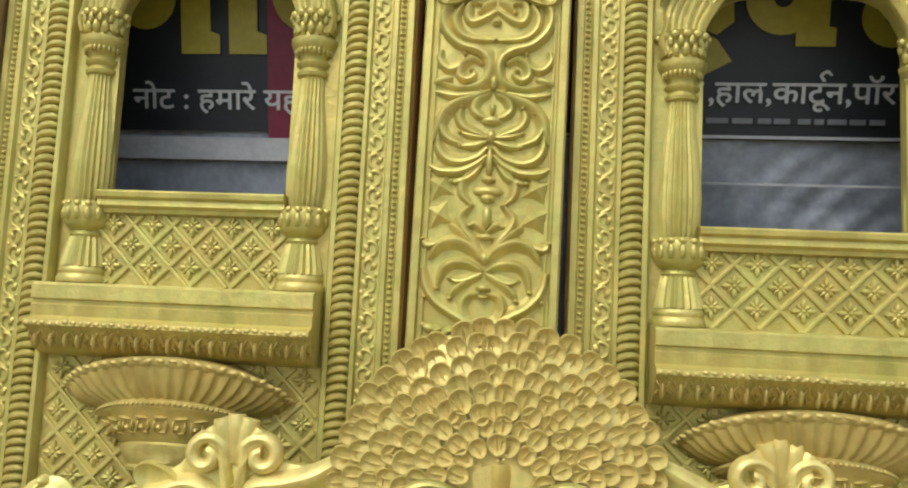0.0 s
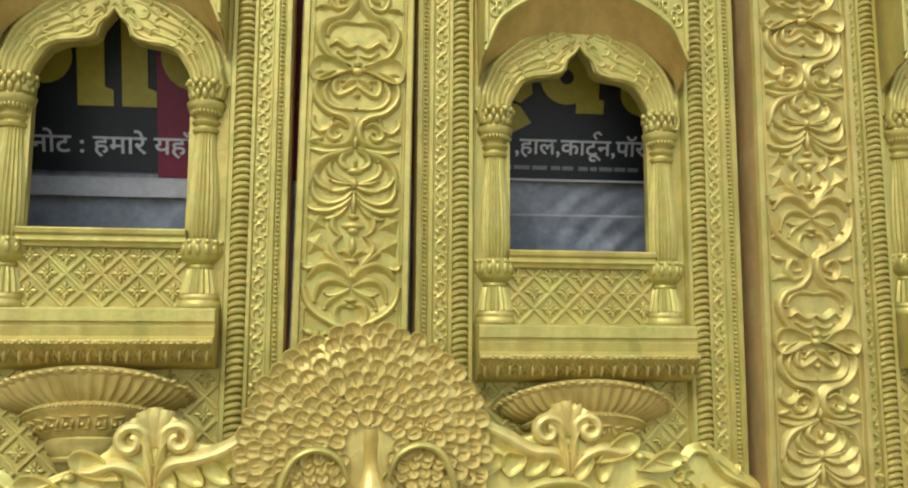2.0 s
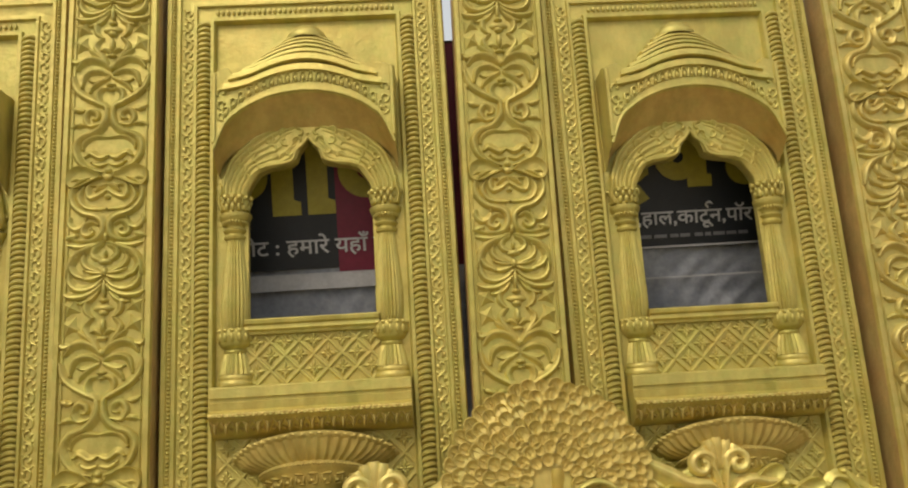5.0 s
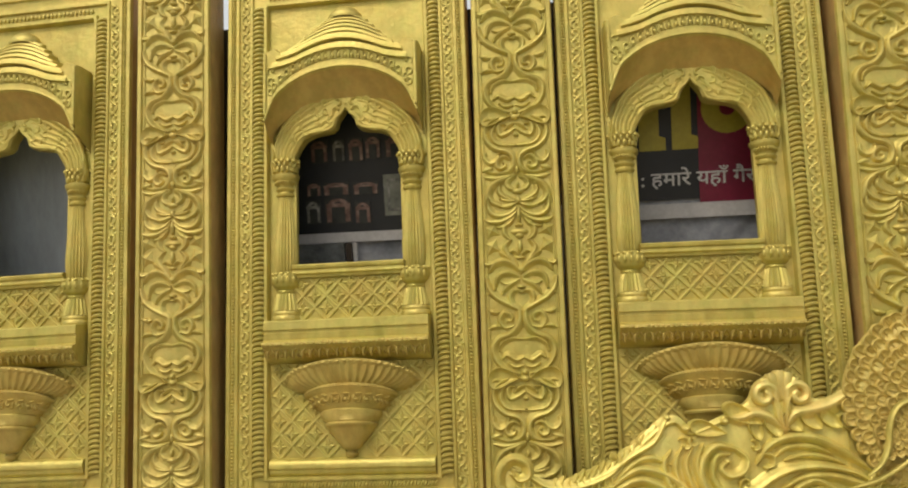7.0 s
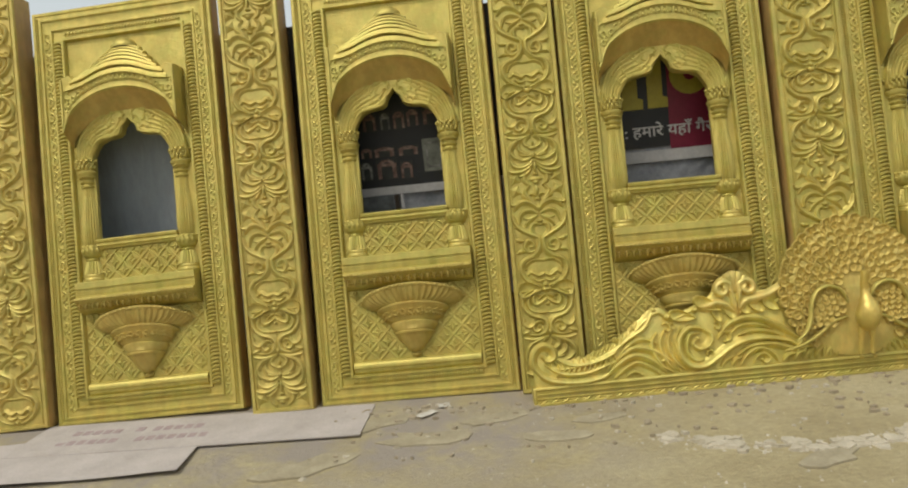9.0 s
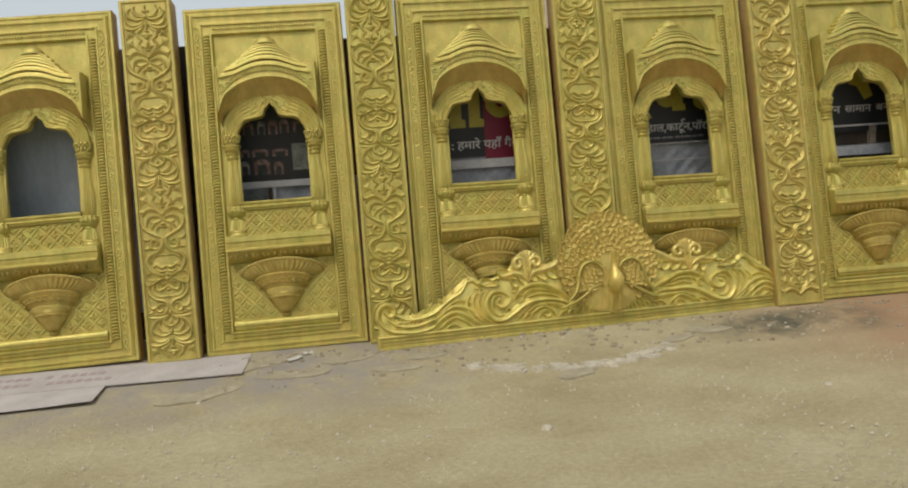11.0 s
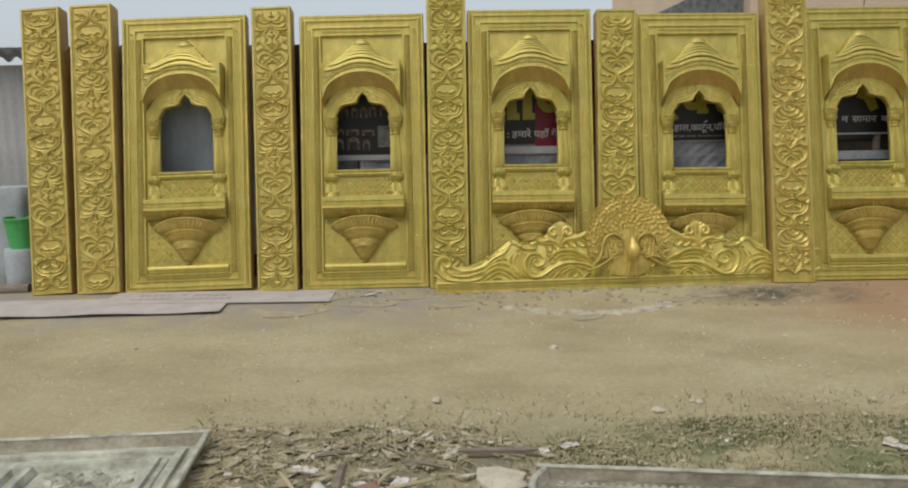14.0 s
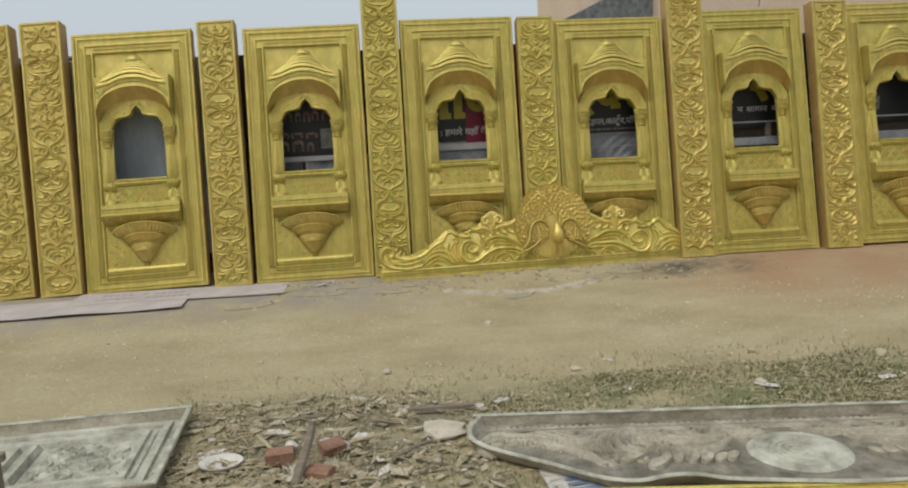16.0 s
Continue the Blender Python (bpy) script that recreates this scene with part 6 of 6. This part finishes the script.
for k, (x, y, l, w, a) in enumerate(((-2.30, -3.62, 0.14, 0.08, 20), (-1.60, -3.55, 0.08, 0.06, 70), (-1.75, -3.58, 0.10, 0.05, 140), (-2.02, -3.42, 0.12, 0.05, -15), (-1.0, -3.27, 0.10, 0.05, 5), (-0.85, -3.22, 0.09, 0.04, 20),
                                     (0.62, -3.28, 0.13, 0.06, -40), (1.30, -3.30, 0.10, 0.05, 15), (-1.98, -0.14, 0.06, 0.05, 10), (-2.06, -0.24, 0.11, 0.05, 40), (-1.86, -3.86, 0.09, 0.07, 15))):
    m = Mesh()
    m.grid([[(l * (i / 6 - 0.5), w * (j / 4 - 0.5), 0.012 + 0.010 * noise.noise(Vector((i * 0.9 + k, j * 0.9, k)))) for i in range(7)] for j in range(5)])
    z = 0.035 * min(1.0, max(0.0, (y + 0.9) / 0.7))
    solid("paper_scrap", m, PAPER, "crumpled dusty white paper scrap", "paper", "paper scraps", at=pose(x, y, z, 0, 0, a))
for k, (x, y) in enumerate(((1.5, -2.95), (-1.93, -3.62), (-1.68, -3.66))):
    pebble("clod", x, y, 0.035, PAPER if k else LEAF, "small rounded clod among rubbish", "clod", 0.8, 60 + k)


def ground_z(x, y):
    return 0.035 * min(1.0, max(0.0, (y + 0.9) / 0.7))


rng = random.Random(11)
# crumbs of plaster strewn before the crest
m = Mesh()
for i in range(330):
    t = rng.random()
    x = -1.05 + 1.35 * t + rng.gauss(0, 0.05)
    y = -0.60 - 0.23 * math.sin(math.pi * t) ** 0.7 + rng.gauss(0, 0.034)
    r = rng.uniform(0.004, 0.02) * rng.random() ** 0.5
    z = ground_z(x, y)
    a = rng.random() * 6.28
    n0 = len(m.v)
    m.v.extend([(x + r * math.cos(a + q) * rng.uniform(0.7, 1.4), y + r * math.sin(a + q), z - 0.002) for q in (0, 1.57, 3.14, 4.71)])
    m.v.append((x, y, z + r * 0.55))
    m.f.extend([(n0, n0 + 1, n0 + 4), (n0 + 1, n0 + 2, n0 + 4), (n0 + 2, n0 + 3, n0 + 4), (n0 + 3, n0, n0 + 4)])
solid("plaster_crumbs", m, STONE, "line of whitish plaster crumbs on the dirt", "crumbs", kind="stuff")
# grit over the whole yard
m = Mesh()
for i in range(9000):
    x, y = rng.uniform(-6, 5.5), -0.15 - 5.2 * rng.random()
    r = 0.0025 + 0.009 * rng.random() ** 4
    z = ground_z(x, y) - 0.006
    a = rng.random() * 6.28
    n0 = len(m.v)
    m.v.extend([(x + r * math.cos(a + q) * rng.uniform(0.7, 1.5), y + r * math.sin(a + q), z) for q in (0, 1.57, 3.14, 4.71)])
    m.v.append((x, y, z + 0.005 + r * 0.7))
    m.f.extend([(n0, n0 + 1, n0 + 4), (n0 + 1, n0 + 2, n0 + 4), (n0 + 2, n0 + 3, n0 + 4), (n0 + 3, n0, n0 + 4)])
solid("grit", m, STONE, "scattered grit and small gravel on the yard", "grit", kind="stuff")


def litter_place():
    while True:
        x, y = rng.uniform(-2.7, 3.6), rng.uniform(-4.5, -2.55)
        lx, ly = (x + 1.035) * 0.9934 - (y + 3.525) * 0.115, (x + 1.035) * 0.115 + (y + 3.525) * 0.9934
        if lx > -0.02 and -0.30 - 0.5 * min(1.0, lx / 0.6) < ly < 0.01:
            continue
        in_heap = x < -0.95 and y < -2.95
        in_band = x > -1.3 and -3.75 < y < -2.90 + 0.03 * x + 0.22 * noise.noise(Vector((x * 1.7, 3.0, 1.0)))
        keep = 1.0 if in_heap else 0.85 if in_band else 0.05 if y > -2.9 else 0.25
        if in_band:
            keep *= max(0.0, min(1.0, 0.35 + 1.6 * noise.noise(Vector((x * 1.3, y * 2.2, 5))) + 0.4))
        if in_heap:
            keep *= max(0.15, min(1.0, 0.5 + 1.2 * noise.noise(Vector((x * 1.9, y * 1.9, 9)))))
        if rng.random() < keep:
            return x, y, in_heap


leaves, straws, blades = Mesh(), Mesh(), Mesh()
for i in range(6500):
    x, y, heap = litter_place()
    if not heap and i % 2:
        continue
    big = 0.8 + 2.4 * rng.random() ** 8 if heap else 0.9
    l, w, a = rng.uniform(0.008, 0.026) * (1.5 if heap else 1) * big, rng.uniform(0.004, 0.012) * (1.2 if heap else 1) * big, rng.random() * 6.28
    c, sn, z = math.cos(a), math.sin(a), rng.uniform(0.001, 0.012)
    n0 = len(leaves.v)
    for u, v, h in ((-1, 0, 0), (0, 1, 0.004), (1, 0, rng.uniform(0, 0.014)), (0, -1, 0.0)):
        leaves.v.append((x + c * l * u - sn * w * v, y + sn * l * u + c * w * v, z + h))
    leaves.f.append((n0, n0 + 1, n0 + 2, n0 + 3))
for i in range(3200):
    x, y, heap = litter_place()
    l, a = rng.uniform(0.04, 0.16), rng.gauss(0.3, 1.0)
    if not heap:
        l *= 0.6
    c, sn, z = math.cos(a) * l / 2, math.sin(a) * l / 2, rng.uniform(0.004, 0.02)
    straws.tube([(x - c, y - sn, z, 0.0016), (x + c * 0.1, y + sn * 0.1 + 0.004, z + 0.006, 0.0022), (x + c, y + sn, z + rng.uniform(-0.003, 0.012), 0.0012)], 4)
for i in range(24000):
    x, y, heap = litter_place()
    if heap and rng.random() < 0.45:
        continue
    h, a, b = rng.uniform(0.010, 0.04), rng.random() * 6.28, rng.random() * 6.28
    w = 0.0025
    n0 = len(blades.v)
    blades.v.extend([(x - w * math.cos(a), y - w * math.sin(a), -0.004), (x + w * math.cos(a), y + w * math.sin(a), -0.004), (x + 0.7 * h * math.cos(b), y + 0.7 * h * math.sin(b), h)])
    blades.f.append((n0, n0 + 1, n0 + 2))
solid("leaf_litter", leaves, LEAF, "dry brown leaf litter and chips", "litter", kind="stuff")
solid("straw", straws, STRAW, "loose dry straw on the ground", "straw", kind="stuff")
solid("grass", blades, GRASS, "sparse dusty short grass", "grass", kind="stuff")

# flakes of broken render near the panels' feet
def flakes(count, place, lo, hi):
    m = Mesh()
    for i in range(count):
        x, y = place()
        r, a, z = rng.uniform(lo, hi), rng.random() * 6.28, ground_z(x, y)
        n0 = len(m.v)
        n = rng.choice((4, 5, 6))
        ring = [(x + r * rng.uniform(0.5, 1.2) * math.cos(a + 6.28 * k / n), y + 0.7 * r * rng.uniform(0.5, 1.2) * math.sin(a + 6.28 * k / n)) for k in range(n)]
        h = rng.uniform(0.004, 0.014)
        m.v.extend([(u, v, z - 0.003) for u, v in ring] + [(x + (u - x) * 0.9, y + (v - y) * 0.9, z + h + rng.uniform(-0.003, 0.004)) for u, v in ring])
        m.f.extend([(n0 + k, n0 + (k + 1) % n, n0 + n + (k + 1) % n, n0 + n + k) for k in range(n)] + [tuple(range(n0 + n, n0 + 2 * n))])
    return m


def along_arc():
    t = rng.random()
    return -0.95 + 1.25 * t + rng.gauss(0, 0.04), -0.62 - 0.22 * math.sin(math.pi * t) ** 0.7 + rng.gauss(0, 0.025)


solid("render_flakes", flakes(150, along_arc, 0.012, 0.055), STONE, "curved line of pale broken render flakes", "rubble", kind="stuff")
solid("floor_flakes", flakes(90, lambda: (rng.uniform(-2.45, 1.6), -0.10 - 0.75 * rng.random() ** 1.7), 0.004, 0.022), STONE, "broken grey flakes along the panels' feet", "rubble", kind="stuff")
CLOD, _, _ = two_scale("brown_clods", [(0.27, 0.225, 0.15), (0.40, 0.345, 0.25)], 14, 60, 0.95, 0, 0.5, 0.004)
solid("earth_clods", flakes(260, lambda: (rng.uniform(-2.6, 2.2), -0.12 - 0.6 * rng.random() ** 2), 0.006, 0.03), CLOD, "brown crumbled earth along the panels' feet", "rubble", kind="stuff")
# thin plates of broken crust lifted from the ground
crg = random.Random(31)
CRUST, _, _ = two_scale("dried_mud_crust", [(0.28, 0.245, 0.165), (0.40, 0.355, 0.25)], 9, 60, 0.95, 0, 0.6, 0.006)
for x, y, r in ((-2.28, -0.30, 0.13), (-2.02, -0.52, 0.16), (-1.72, -0.34, 0.11), (-2.55, -0.72, 0.17), (-1.45, -0.58, 0.12), (-1.20, -0.42, 0.09), (0.45, -0.52, 0.10), (0.72, -0.40, 0.13), (-0.35, -0.95, 0.11)):
    n = 11
    ring = [(r * crg.uniform(0.65, 1.25) * math.cos(6.283 * k / n) * 1.5, r * crg.uniform(0.55, 1.1) * math.sin(6.283 * k / n) * 0.6) for k in range(n)]
    tip = crg.uniform(0.006, 0.014)
    m = Mesh().grid([[(u, v, -0.006) for u, v in ring], [(u, v, 0.002 + tip * (0.5 + 0.5 * v / r)) for u, v in ring], [(u * 0.94, v * 0.94, 0.004 + tip * (0.5 + 0.5 * v / r)) for u, v in ring], [(u * 0.4, v * 0.4, 0.003) for u, v in ring]], True)
    m.fan([(u * 0.4, v * 0.4, 0.003) for u, v in ring])
    solid("mud_crust", m, CRUST, "thin curled plate of dried mud crust", "mud crust", "mud crust plates", at=pose(x, y, ground_z(x, y), 0, 0, crg.uniform(-25, 25)))
